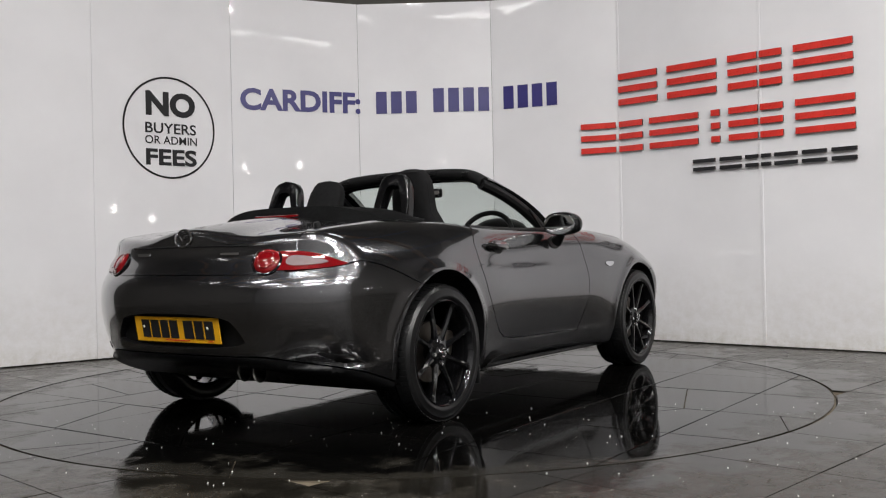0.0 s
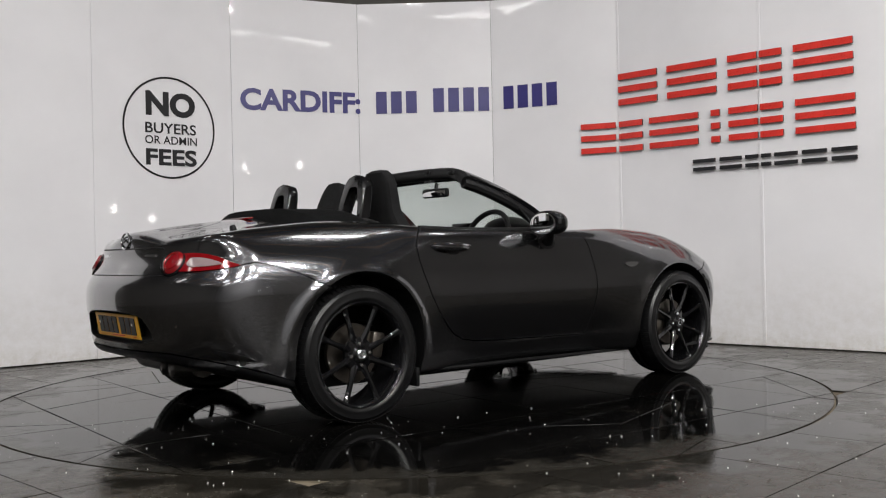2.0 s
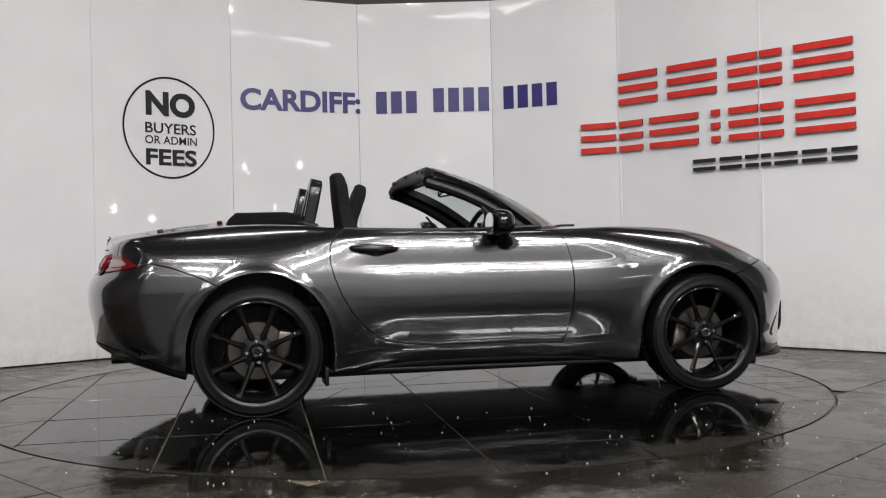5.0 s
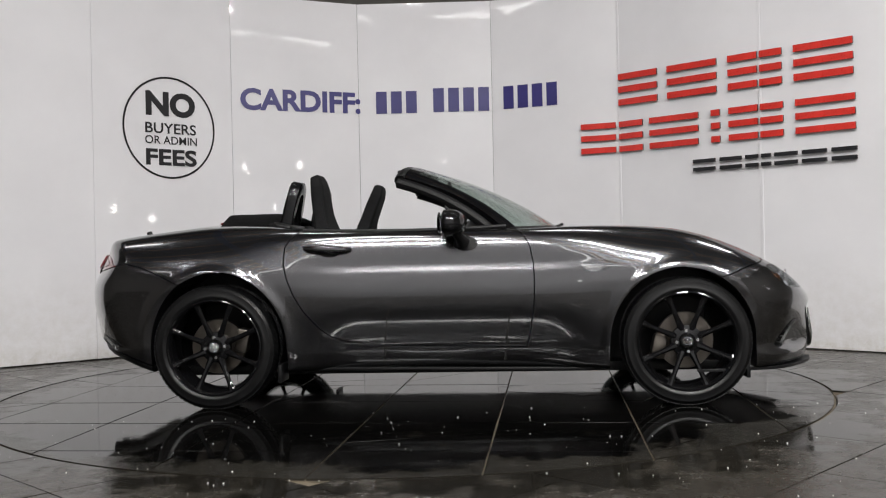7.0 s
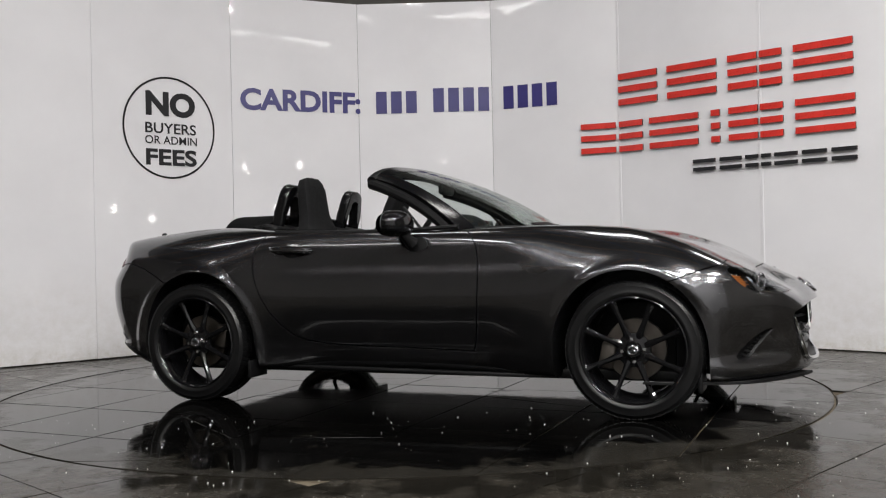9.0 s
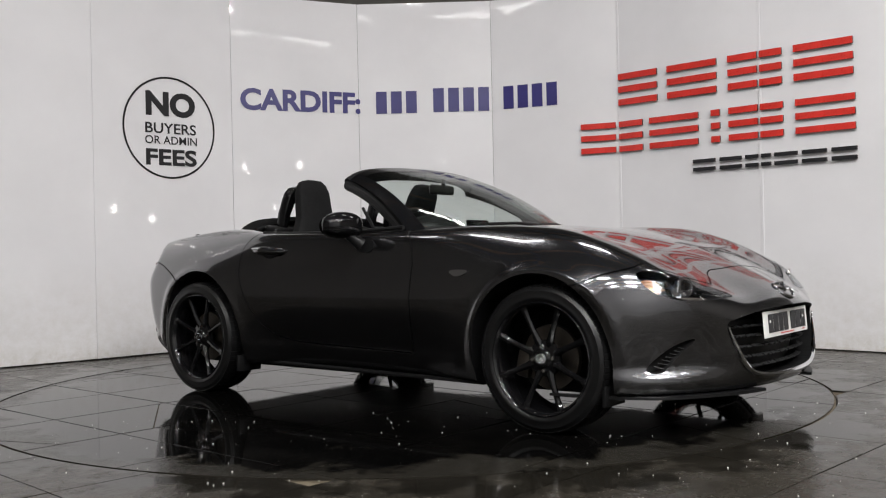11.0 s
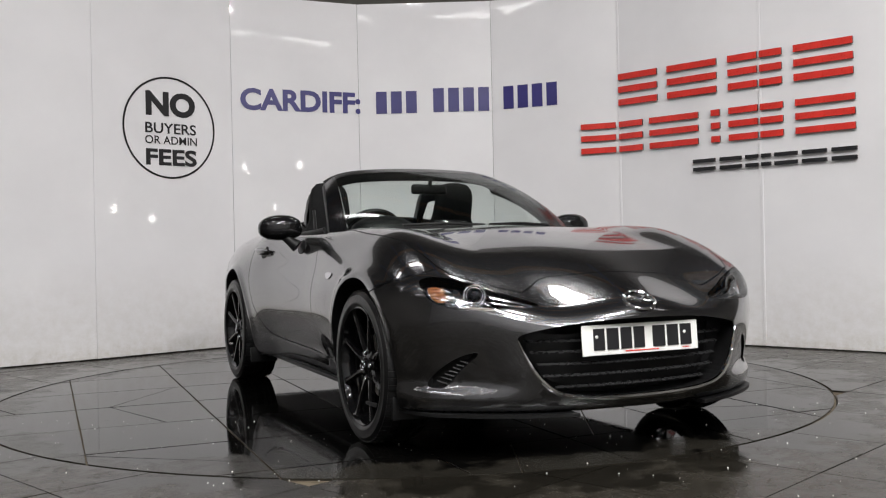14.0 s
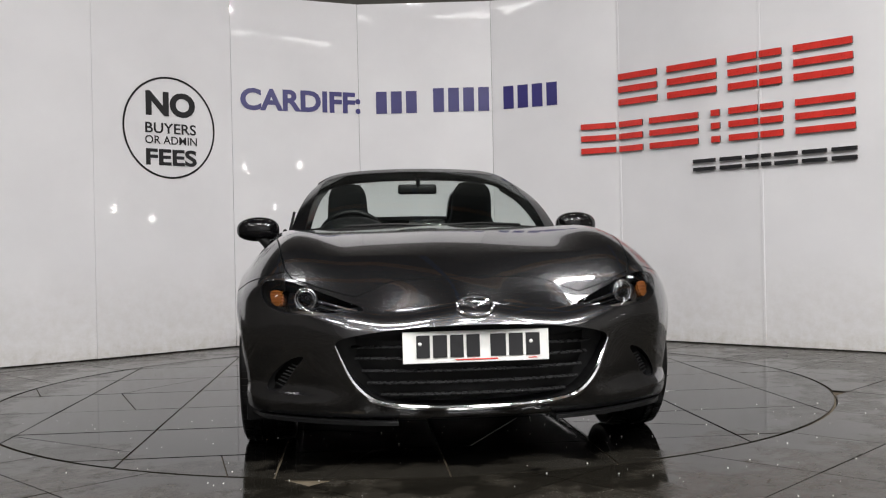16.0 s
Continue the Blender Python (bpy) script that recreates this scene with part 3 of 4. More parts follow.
# ---- lamps, grille and plates ----
def badge(parent, m, r):
    """A chrome oval with a plain winged bar inside."""
    ob = part("badge", tube([(r * math.cos(a), 0.78 * r * math.sin(a), 0) for a in (2 * math.pi * i / 32 for i in range(32))], r * 0.10, 8, closed=True), CHROME, parent, "chrome oval badge", m)
    part("badge_wing", tube([(-0.86 * r, 0.22 * r, 0.0), (-0.45 * r, 0.24 * r, 0.004), (0, -0.12 * r, 0.006), (0.45 * r, 0.24 * r, 0.004), (0.86 * r, 0.22 * r, 0.0)], r * 0.09, 8), CHROME, ob)
    return ob


FACE_FRONT = Matrix(((0, 0, 1, 0), (1, 0, 0, 0), (0, 1, 0, 0), (0, 0, 0, 1)))   # x of a flat piece to the car's left, y up, z forward
FACE_REAR = Matrix(((0, 0, -1, 0), (-1, 0, 0, 0), (0, 1, 0, 0), (0, 0, 0, 1)))

badge(car, Matrix.Translation((1.866, 0, 0.562)) @ FACE_FRONT @ pose(0, 0, 0, -52, 0, 0), 0.064)
badge(car, Matrix.Translation((-1.899, 0.0, 0.838)) @ FACE_REAR @ pose(0, 0, 0, -8, 0, 0), 0.048)

for sgn in (1, -1):
    o = HEADLAMP if sgn > 0 else flip(HEADLAMP)
    lamp = part("headlight", patch(o, "x", 1, -0.045, 0.01), LAMP_BOWL, car, "clear-lensed headlight with a projector and amber indicator")
    part("cover", patch(o, "x", 1, 0.0005, 0.003), LENS_COVER, lamp)
    P = skin_hit("x", 1, np.array([sgn * 0.592]), np.array([0.596]))[0]
    c = Vector(P) - Vector((0.034, 0, 0))
    mm = Matrix.Translation(c) @ pose(0, 0, 0, 0, 0, sgn * 18)
    part("projector_bowl", ball(0.018, 0.037, 0.037, mm @ pose(-0.022, 0, 0)), GLOSS_BLACK, lamp)
    part("projector_lens", ball(0.018, 0.030, 0.030, mm), CLEAR_LENS, lamp)
    for r_, d_ in ((0.039, 0.004), (0.030, 0.0025)):
        part("projector_ring", tube([tuple(mm @ Vector((0.008, r_ * math.cos(a), r_ * math.sin(a)))) for a in (2 * math.pi * i / 32 for i in range(32))], d_, 8, closed=True), CHROME, lamp)
    part("indicator", patch(rounded([(sgn * 0.742, 0.588), (sgn * 0.750, 0.640), (sgn * 0.722, 0.650), (sgn * 0.692, 0.646), (sgn * 0.700, 0.605), (sgn * 0.715, 0.575)], 2), "x", 1, -0.032, 0.012), AMBER, lamp, "amber indicator")
    for z_ in (0.600, 0.614, 0.628, 0.642):
        part("indicator_ridge", tube(skin_line("x", 1, [(sgn * (0.690 + 0.052 * i / 6), z_ - 0.006 * i / 6) for i in range(7)], -0.0305), 0.0025, 6), AMBER, lamp)
    part("light_guide", tube(skin_line("x", 1, dense([(sgn * 0.548, 0.596), (sgn * 0.47, 0.576), (sgn * 0.410, 0.562)], 14), -0.012), 0.0055, 8), CHROME, lamp)
    part("light_guide", tube(skin_line("x", 1, dense([(sgn * 0.548, 0.578), (sgn * 0.50, 0.568), (sgn * 0.440, 0.560)], 14), -0.014), 0.003, 8), CHROME, lamp)
    part("reflector", patch(rounded([(sgn * 0.676, 0.566), (sgn * 0.664, 0.640), (sgn * 0.640, 0.636), (sgn * 0.636, 0.560)], 1), "x", 1, -0.026, 0.008), CHROME, lamp)
    part("lower_reflector", patch(rounded([(sgn * 0.66, 0.553), (sgn * 0.66, 0.564), (sgn * 0.545, 0.562), (sgn * 0.52, 0.551)], 1), "x", 1, -0.020, 0.006), STEEL, lamp)
    # front fog recess with ribs, and the black splitter blade under the bumper's corner
    fo = FOG if sgn > 0 else flip(FOG)
    fog = part("fog_grille", patch(fo, "x", 1, -0.03, 0.01), TRIM, car, "black ribbed corner grille")
    for i in range(7):
        f = 0.12 + 0.12 * i
        y0, z0 = 0.728 - 0.085 * f, 0.272 + 0.100 * f
        part("rib", tube(skin_line("x", 1, [(sgn * (y0 - 0.042), z0 - 0.012), (sgn * y0, z0)], -0.012), 0.004, 6), TRIM, fog)
    edge = []
    for i in range(17):
        y = 0.28 + (0.845 - 0.28) * i / 16
        fx = 1.918 - 0.40 * (y / 0.85) ** 2.5 + 0.012
        if y > 0.72:
            fx -= 0.22 * ((y - 0.72) / 0.125) ** 2
        edge.append((fx - 0.02, sgn * y))
    inner = [(e[0] - 0.10, e[1]) for e in reversed(edge)]
    part("splitter", prism(edge + inner, 0.013, Matrix.Translation((0, 0, 0.158)), bevel=0.003), TRIM, car, "black plastic front splitter")

# grille: dark backing, curved blades, bright lower rim
grille = part("grille", patch(GRILLE, "x", 1, -0.10, 0.01, 0.03), TRIM, car, "black slatted radiator grille")


def grille_span(z):
    return float(curve(z, (0.21, 0.20), (0.23, 0.29), (0.26, 0.375), (0.33, 0.435), (0.40, 0.473), (0.45, 0.490)))


for z in (0.256, 0.298, 0.340, 0.384, 0.424):
    s_ = grille_span(z) - 0.012
    pts = skin_line("x", 1, [(s_ * (i / 10 - 1), z) for i in range(21)], -0.066)
    bow = np.polyfit([q[1] for q in pts], [q[0] for q in pts], 4)
    pts = [(float(np.polyval(bow, q[1])), q[1], z) for q in pts]
    b = bmesh.new()
    rows = []
    for q in pts:
        q = Vector(q)
        rows.append([b.verts.new(q + Vector(d)) for d in ((0.018, 0, -0.003), (0.021, 0, 0.001), (-0.004, 0, 0.006), (-0.004, 0, 0.001))])
    for r0, r1 in zip(rows, rows[1:]):
        for j in range(4):
            b.faces.new((r0[j], r0[(j + 1) % 4], r1[(j + 1) % 4], r1[j]))
    b.faces.new(rows[0][::-1])
    b.faces.new(rows[-1])
    part("slat", b, SLAT, grille)
rim = dense([(-0.490, 0.436), (-0.464, 0.376), (-0.426, 0.305), (-0.368, 0.251), (-0.28, 0.228), (-0.14, 0.219), (0, 0.217), (0.14, 0.219), (0.28, 0.228), (0.368, 0.251), (0.426, 0.305), (0.464, 0.376), (0.490, 0.436)], 60)
radii = [0.011 * min(1.0, 0.25 + min(i, 59 - i) / 14) for i in range(60)]
part("chrome_rim", tube(skin_line("x", 1, rim, 0.006), radii, 8), CHROME, grille, "bright chrome lower grille rim")


def number_plate(name, m, mat, label):
    """A blank plate with plain dark bars where its characters stand."""
    pl = part(name, box(0.52, 0.111, 0.006, None, 0.002, 1), mat, car, label, m)
    x = -0.212
    for w in (0.047, 0.050, 0.047, 0.047, 0, 0.055, 0.050, 0.050):
        if w:
            part("bar", box(w, 0.078, 0.004, Matrix.Translation((x + w / 2, 0.003, 0.0045))), INK, pl, smooth=None)
            x += w + 0.011
        else:
            x += 0.027
    part("red_line", box(0.15, 0.004, 0.002, Matrix.Translation((0, -0.045, 0.0042))), RED_SIGN, pl, smooth=None)
    part("red_dash", box(0.03, 0.003, 0.002, Matrix.Translation((0.2, -0.045, 0.0042))), RED_SIGN, pl, smooth=None)
    for sx in (-0.2, 0.195):
        part("screw", ball(0.007, 0.007, 0.004, Matrix.Translation((sx, 0.012, 0.006)), u=10, v=6), WHITE_PLATE, pl)


number_plate("front_number_plate", Matrix.Translation((1.872, 0, 0.424)) @ FACE_FRONT @ pose(0, 0, 0, -4, 0, 0), WHITE_PLATE, "white number plate with dark characters")
part("plate_holder", box(0.40, 0.10, 0.06, Matrix.Translation((1.835, 0, 0.424)) @ FACE_FRONT, 0.01), TRIM, car)
number_plate("rear_number_plate", Matrix.Translation((-1.945, 0, 0.449)) @ FACE_REAR @ pose(0, 0, 0, 10, 0, 0), YELLOW_PLATE, "yellow number plate with dark characters")
part("plate_holder", box(0.46, 0.09, 0.03, Matrix.Translation((-1.928, 0, 0.449)) @ FACE_REAR @ pose(0, 0, 0, 10, 0, 0), 0.006), TRIM, car)

for sgn in (1, -1):
    wing = rounded([(sgn * 0.45, 0.770), (sgn * 0.55, 0.777), (sgn * 0.64, 0.763), (sgn * 0.715, 0.730), (sgn * 0.748, 0.718), (sgn * 0.72, 0.709), (sgn * 0.63, 0.697), (sgn * 0.45, 0.694)], 2)
    lamp = part("tail_light", patch(wing, "x", -1, 0.004, 0.02), RED_LENS, car, "red tail light with a round lens and clear strip")
    part("clear_strip", patch(rounded([(sgn * 0.530, 0.756), (sgn * 0.60, 0.752), (sgn * 0.66, 0.736), (sgn * 0.690, 0.724), (sgn * 0.63, 0.714), (sgn * 0.530, 0.712)], 2), "x", -1, 0.0075, 0.006), CLEAR_STRIP, lamp, "clear reversing lens")
    P = skin_hit("x", -1, np.array([sgn * 0.452]), np.array([0.734]))[0]
    N = field_normal(P[0], P[1], P[2])[0]
    m = Matrix.Translation(Vector(P) + Vector(N) * 0.002) @ Vector(N).to_track_quat("Z", "Y").to_matrix().to_4x4()
    part("round_lens", ball(0.058, 0.058, 0.020, m), RED_LENS, lamp, "round red brake lens")
    part("lens_ring", tube([tuple(m @ Vector((0.038 * math.cos(a), 0.038 * math.sin(a), 0.0155))) for a in (2 * math.pi * i / 32 for i in range(32))], 0.004, 6, closed=True), RED_LENS, lamp)
    part("lamp_bezel", tube([tuple(m @ Vector((0.062 * math.cos(a), 0.062 * math.sin(a), 0.001))) for a in (2 * math.pi * i / 32 for i in range(32))], 0.006, 6, closed=True), GLOSS_BLACK, lamp)
    ro = REAR_FOG if sgn > 0 else flip(REAR_FOG)
    rf = part("corner_reflector", patch(ro, "x", -1, 0.002, 0.008, 0.012), TRIM, car, "black corner recess with a clear reflector")
    part("reflector_lens", patch([(sgn * 0.776, 0.310), (sgn * 0.745, 0.306), (sgn * 0.695, 0.333), (sgn * 0.712, 0.345), (sgn * 0.752, 0.335)], "x", -1, 0.005, 0.004, 0.01), CLEAR_LENS, rf)
    # side repeater and door handle
    part("side_repeater", patch(rounded([(0.655, 0.676), (0.80, 0.676), (0.745, 0.648), (0.70, 0.646)], 2), "y", sgn, 0.004, 0.01, 0.015), CHROME, car, "clear side repeater lamp")
part("boot_script", patch([(0.315, 0.776), (0.222, 0.776), (0.222, 0.762), (0.315, 0.762)], "x", -1, 0.003, 0.003), CHROME, boot_lid, "chrome lettering bar on the boot")
part("boot_mark", patch([(-0.315, 0.772), (-0.222, 0.772), (-0.222, 0.762), (-0.315, 0.762)], "x", -1, 0.003, 0.003), CHROME, boot_lid, "small chrome bar on the boot")
# a thin black bar draws the shaded line of the boot's crease
part("boot_crease_shade", tube(skin_line("x", -1, [(-0.36 + 0.72 * i / 20, 0.800) for i in range(21)], 0.001), 0.004, 6), TRIM, boot_lid)

for door in doors:
    sgn = 1 if sum(v.co.y for v in door.data.vertices) > 0 else -1
    pts = skin_line("y", sgn, [(-0.705 + 0.235 * i / 12, 0.779 - 0.008 * i / 12) for i in range(13)], 0.026)
    pts = [Vector(p) - Vector((0, sgn * 0.022 * abs(i - 6) ** 3 / 216, 0)) for i, p in enumerate(pts)]
    part("door_handle", tube(pts, [0.009 + 0.013 * math.sin(math.pi * i / 12) ** 0.5 for i in range(13)], 12, flat=0.7), PAINT, door, "body-coloured door handle with a chrome edge")
    part("handle_edge", tube([Vector(p) + Vector((0, sgn * 0.010, 0.008)) for p in pts], 0.0045, 6), CHROME, door)
    part("handle_cup", patch(oval(-0.575, 0.774, 0.058, 0.034), "y", sgn, 0.0015, 0.006, 0.015), TRIM, door)
    part("lock_cap", patch(oval(-0.575, 0.797, 0.03, 0.012, 16), "y", sgn, 0.008, 0.008, 0.015), PAINT, door)
    # mirror: shell, foot and glass
    mir = part("door_mirror", ball(0.078, 0.112, 0.069, pose(0.03, sgn * 0.866, 0.893, 0, 0, sgn * 8)), GLOSS_BLACK, door, "gloss black door mirror")
    bb = bmesh.new()
    bb.from_mesh(mir.data)
    mid_m = pose(0.03, sgn * 0.866, 0.893, 0, 0, sgn * 8)
    for v in bb.verts:
        q = mid_m.inverted() @ v.co
        q = Vector([lim * math.copysign(min(1.0, abs(w_) / lim) ** 0.82, w_) for w_, lim in zip(q, (0.078, 0.112, 0.069))])
        q.z *= 1.0 - 0.9 * (q.y * sgn - 0.02) * (1 if q.y * sgn > 0.02 else 0.0)
        v.co = mid_m @ q
        if v.co.x < 0.005:
            v.co.x = 0.005 - (0.005 - v.co.x) * 0.3
        if v.co.z < 0.865:
            v.co.z = 0.865 - (0.865 - v.co.z) * 0.80
    bb.to_mesh(mir.data)
    bb.free()
    part("mirror_glass", ball(0.004, 0.096, 0.057, pose(-0.0195, sgn * 0.866, 0.893, 0, 0, sgn * 3)), MIRROR, mir)
    part("mirror_foot", tube([(0.06, sgn * 0.845, 0.850), (0.075, sgn * 0.825, 0.825), (0.09, sgn * 0.795, 0.800)], [0.026, 0.024, 0.034], 12), TRIM, mir)
    part("mirror_foot_pad", patch(oval(0.10, 0.795, 0.06, 0.035), "y", sgn, 0.004, 0.008, 0.02), TRIM, mir)
    part("belt_trim", tube([(-0.72 + 1.02 * i / 20, sgn * 0.715, 0.866 + 0.012 * (i / 10 - 1) ** 2) for i in range(21)], 0.011, 8), TRIM, door, "black rubber window seal")
    part("door_card", box(0.95, 0.02, 0.30, Matrix.Translation((-0.2, sgn * 0.70, 0.66)), 0.008), CLOTH, door)

# ---- wheels ----
def build_wheel():
    """A wheel that faces the car's right (-y): tyre with tread blocks, eight slim black spokes, disc and caliper."""
    w = empty("wheel")
    tread = [(0.232, 0.088), (0.255, 0.100), (0.280, 0.104), (0.298, 0.097), (0.304, 0.086), (0.3055, 0.03), (0.300, 0.028), (0.300, 0.022), (0.3055, 0.02), (0.3055, -0.02), (0.300, -0.022), (0.300, -0.028), (0.3055, -0.03), (0.304, -0.086), (0.298, -0.097), (0.287, -0.1025), (0.2855, -0.1045), (0.280, -0.105), (0.262, -0.105), (0.258, -0.107), (0.252, -0.1065), (0.242, -0.101), (0.232, -0.092)]
    tyre = part("tyre", lathe(tread, 96), RUBBER, w, "black road tyre")
    b = bmesh.new()
    for i in range(72):
        a = 2 * math.pi * i / 72
        for y, off in ((-0.078, 0.0), (0.078, 0.5), (-0.045, 0.5), (0.045, 0.0)):
            aa = a + off * 2 * math.pi / 72
            mm = Matrix.Rotation(-aa, 4, "Y") @ pose(0.3042 if abs(y) > 0.06 else 0.3055, y, 0, 0, 0, 12 if y > 0 else -12)
            box(0.006, 0.034 if abs(y) > 0.06 else 0.024, 0.019, mm, bm=b)
    tagged(part("tread", b, RUBBER, tyre, smooth=None), kind="stuff")
    part("rim", lathe([(0.236, -0.094), (0.239, -0.100), (0.234, -0.103), (0.226, -0.096), (0.220, -0.075), (0.213, -0.03), (0.206, 0.04), (0.220, 0.09), (0.236, 0.094), (0.232, 0.05), (0.224, -0.02), (0.230, -0.08)], 72), GLOSS_BLACK, w, "gloss black alloy rim")
    part("hub", lathe([(0.0005, -0.086), (0.03, -0.086), (0.034, -0.082), (0.040, -0.074), (0.075, -0.066), (0.078, -0.05), (0.06, -0.03), (0.0005, -0.03)], 40, closed=False), GLOSS_BLACK, w)
    for i in range(8):
        a = 2 * math.pi * (i + 0.5) / 8
        b = bmesh.new()
        rows = []
        for r, hw, y, dp in ((0.050, 0.024, -0.070, 0.030), (0.085, 0.015, -0.077, 0.026), (0.13, 0.0115, -0.083, 0.022), (0.175, 0.012, -0.087, 0.020), (0.212, 0.015, -0.091, 0.018), (0.228, 0.021, -0.095, 0.018)):
            rows.append([b.verts.new((r, y + dy * dp, k * hw)) for k, dy in ((-1, 0.35), (-0.35, 0), (0.35, 0), (1, 0.35), (0.8, 1), (-0.8, 1))])
        for r0, r1 in zip(rows, rows[1:]):
            for j in range(6):
                b.faces.new((r0[j], r0[(j + 1) % 6], r1[(j + 1) % 6], r1[j]))
        b.faces.new(rows[0][::-1])
        b.faces.new(rows[-1])
        part("spoke", b, GLOSS_BLACK, w, m=Matrix.Rotation(a, 4, "Y"), smooth=25)
    for i in range(4):
        a = math.pi / 2 * i + 0.1
        part("wheel_nut", lathe([(0.0005, -0.080), (0.008, -0.080), (0.0095, -0.076), (0.0095, -0.062), (0.0005, -0.062)], 6, closed=False), CHROME, w, m=pose(0.05 * math.cos(a), 0, 0.05 * math.sin(a)))
    part("centre_cap", tube([(0.022 * math.cos(a), -0.088, 0.018 * math.sin(a)) for a in (2 * math.pi * i / 20 for i in range(20))], 0.003, 6, closed=True), CHROME, w, "chrome ring on the wheel centre")
    part("cap_wing", tube([(-0.018, -0.088, 0.004), (-0.008, -0.089, 0.005), (0, -0.089, -0.004), (0.008, -0.089, 0.005), (0.018, -0.088, 0.004)], 0.0022, 6), CHROME, w)
    part("brake_disc", lathe([(0.05, -0.012), (0.135, -0.012), (0.138, -0.006), (0.138, 0.006), (0.135, 0.012), (0.05, 0.012)], 48), STEEL, w, "worn steel brake disc")
    part("caliper", box(0.07, 0.07, 0.12, pose(0.125, -0.005, 0.03, 0, 12, 0), 0.015), STEEL, w, "grey brake caliper")
    return w


wheel = build_wheel()
wheel.parent = car
wheel.matrix_basis = pose(-1.155, -0.752, 0.305)
copy_thing(wheel, pose(1.155, -0.752, 0.305, 0, 180, 0) @ pose(0, 0, 0))
copy_thing(wheel, pose(-1.155, 0.752, 0.305, 0, 0, 180))
copy_thing(wheel, pose(1.155, 0.752, 0.305, 0, 180, 180))

# ---- windscreen ----
def screen_point(u, v):
    """A point of the windscreen's sheet: u 0 at the bonnet to 1 at the header, v -1 to 1 across."""
    lo = Vector((0.60 - 0.30 * abs(v) ** 2.2, 0.69 * v, 0.872 - 0.012 * v * v))
    hi = Vector((-0.165 - 0.055 * v * v, 0.545 * v, 1.226 - 0.025 * v * v - 0.055 * abs(v) ** 8))
    q = lo.lerp(hi, u)
    bow = 4 * u * (1 - u)
    return q + Vector((0.03 * bow, 0.012 * v * bow, 0.028 * bow))


def sheet(u0, u1, v0, v1, nu, nv, thick):
    """A piece of that sheet with thickness towards the cabin."""
    b = bmesh.new()
    rings = []
    for dz in (0, 1):
        g = []
        for i in range(nu + 1):
            row = []
            for j in range(nv + 1):
                u, v = u0 + (u1 - u0) * i / nu, v0 + (v1 - v0) * j / nv
                q = screen_point(u, v)
                n = (screen_point(min(u + 0.02, 1.0), v) - screen_point(max(u - 0.02, 0), v)).cross(screen_point(u, v - 0.02) - screen_point(u, v + 0.02)).normalized()
                if n.x < 0:
                    n = -n
                row.append(b.verts.new(q - n * thick * dz))
            g.append(row)
        rings.append(g)
    for k, g in enumerate(rings):
        for i in range(nu):
            for j in range(nv):
                b.faces.new((g[i][j], g[i][j + 1], g[i + 1][j + 1], g[i + 1][j]))
    t, l = rings
    for i in range(nu):
        for j in (0, nv):
            b.faces.new((t[i][j], t[i + 1][j], l[i + 1][j], l[i][j]))
    for j in range(nv):
        for i in (0, nu):
            b.faces.new((t[i][j], t[i][j + 1], l[i][j + 1], l[i][j]))
    return b


screen = part("windscreen", sheet(0.02, 0.93, -0.912, 0.912, 12, 20, 0.005), WINDSCREEN, car, "clear windscreen in a black frame")
screen.visible_shadow = False
part("header_rail", sheet(0.915, 1.0, -0.897, 0.897, 3, 30, 0.05), SATIN_BLACK, screen)
part("header_trim", tube([tuple(screen_point(1.0, -0.97 + 1.94 * i / 30) + Vector((-0.028, 0, -0.03))) for i in range(31)], 0.034, 12), TRIM, screen)
for sgn in (1, -1):
    part("windscreen_pillar", sheet(-0.03, 1.002, sgn * 0.898, sgn * 1.0, 16, 4, 0.048), SATIN_BLACK, screen)
    part("pillar_trim", tube([tuple(screen_point(0.02 + 0.96 * i / 16, sgn * 0.965) + Vector((-0.055, -sgn * 0.012, -0.035))) for i in range(17)], 0.030, 10), TRIM, screen)
    part("quarter_glass_post", tube([(0.10, sgn * 0.700, 0.87), (-0.005, sgn * 0.675, 0.985)], 0.008, 8), TRIM, screen)
    for y in (0.18, 0.42):
        part("roof_catch", box(0.035, 0.05, 0.022, Matrix.Translation(screen_point(1.0, sgn * y / 0.545) + Vector((-0.055, 0, -0.022))), 0.006), TRIM, screen)
part("scuttle", sheet(-0.05, 0.035, -0.9, 0.9, 2, 24, 0.02), TRIM, screen)
for x0, y0, x1, y1 in ((0.56, 0.05, 0.44, 0.46), (0.57, -0.42, 0.56, 0.02)):
    part("wiper", tube([(x0 + 0.02, y0, 0.888), ((x0 + x1) / 2 + 0.04, (y0 + y1) / 2, 0.894), (x1 + 0.02, y1, 0.886)], 0.008, 6), TRIM, screen, "black windscreen wiper")

# ---- cabin ----
im = part("interior_mirror", box(0.03, 0.215, 0.055, pose(-0.035, -0.005, 1.103, 0, 0, 4), 0.014, 3), TRIM, car, "black interior mirror")
part("mirror_stalk", tube([(-0.03, -0.003, 1.115), (-0.025, 0.0, 1.14), (-0.02, 0, 1.16)], 0.012, 8), TRIM, im)
part("mirror_face", box(0.004, 0.195, 0.040, pose(-0.051, -0.006, 1.103, 0, 0, 4), 0.0015), MIRROR, im)

dash = part("dashboard", box(0.34, 1.36, 0.16, pose(0.33, 0, 0.79, 0, 5, 0), 0.05, 4), CLOTH, car, "black dashboard")
part("instrument_cowl", ball(0.12, 0.17, 0.075, pose(0.20, -0.37, 0.875)), TRIM, dash)
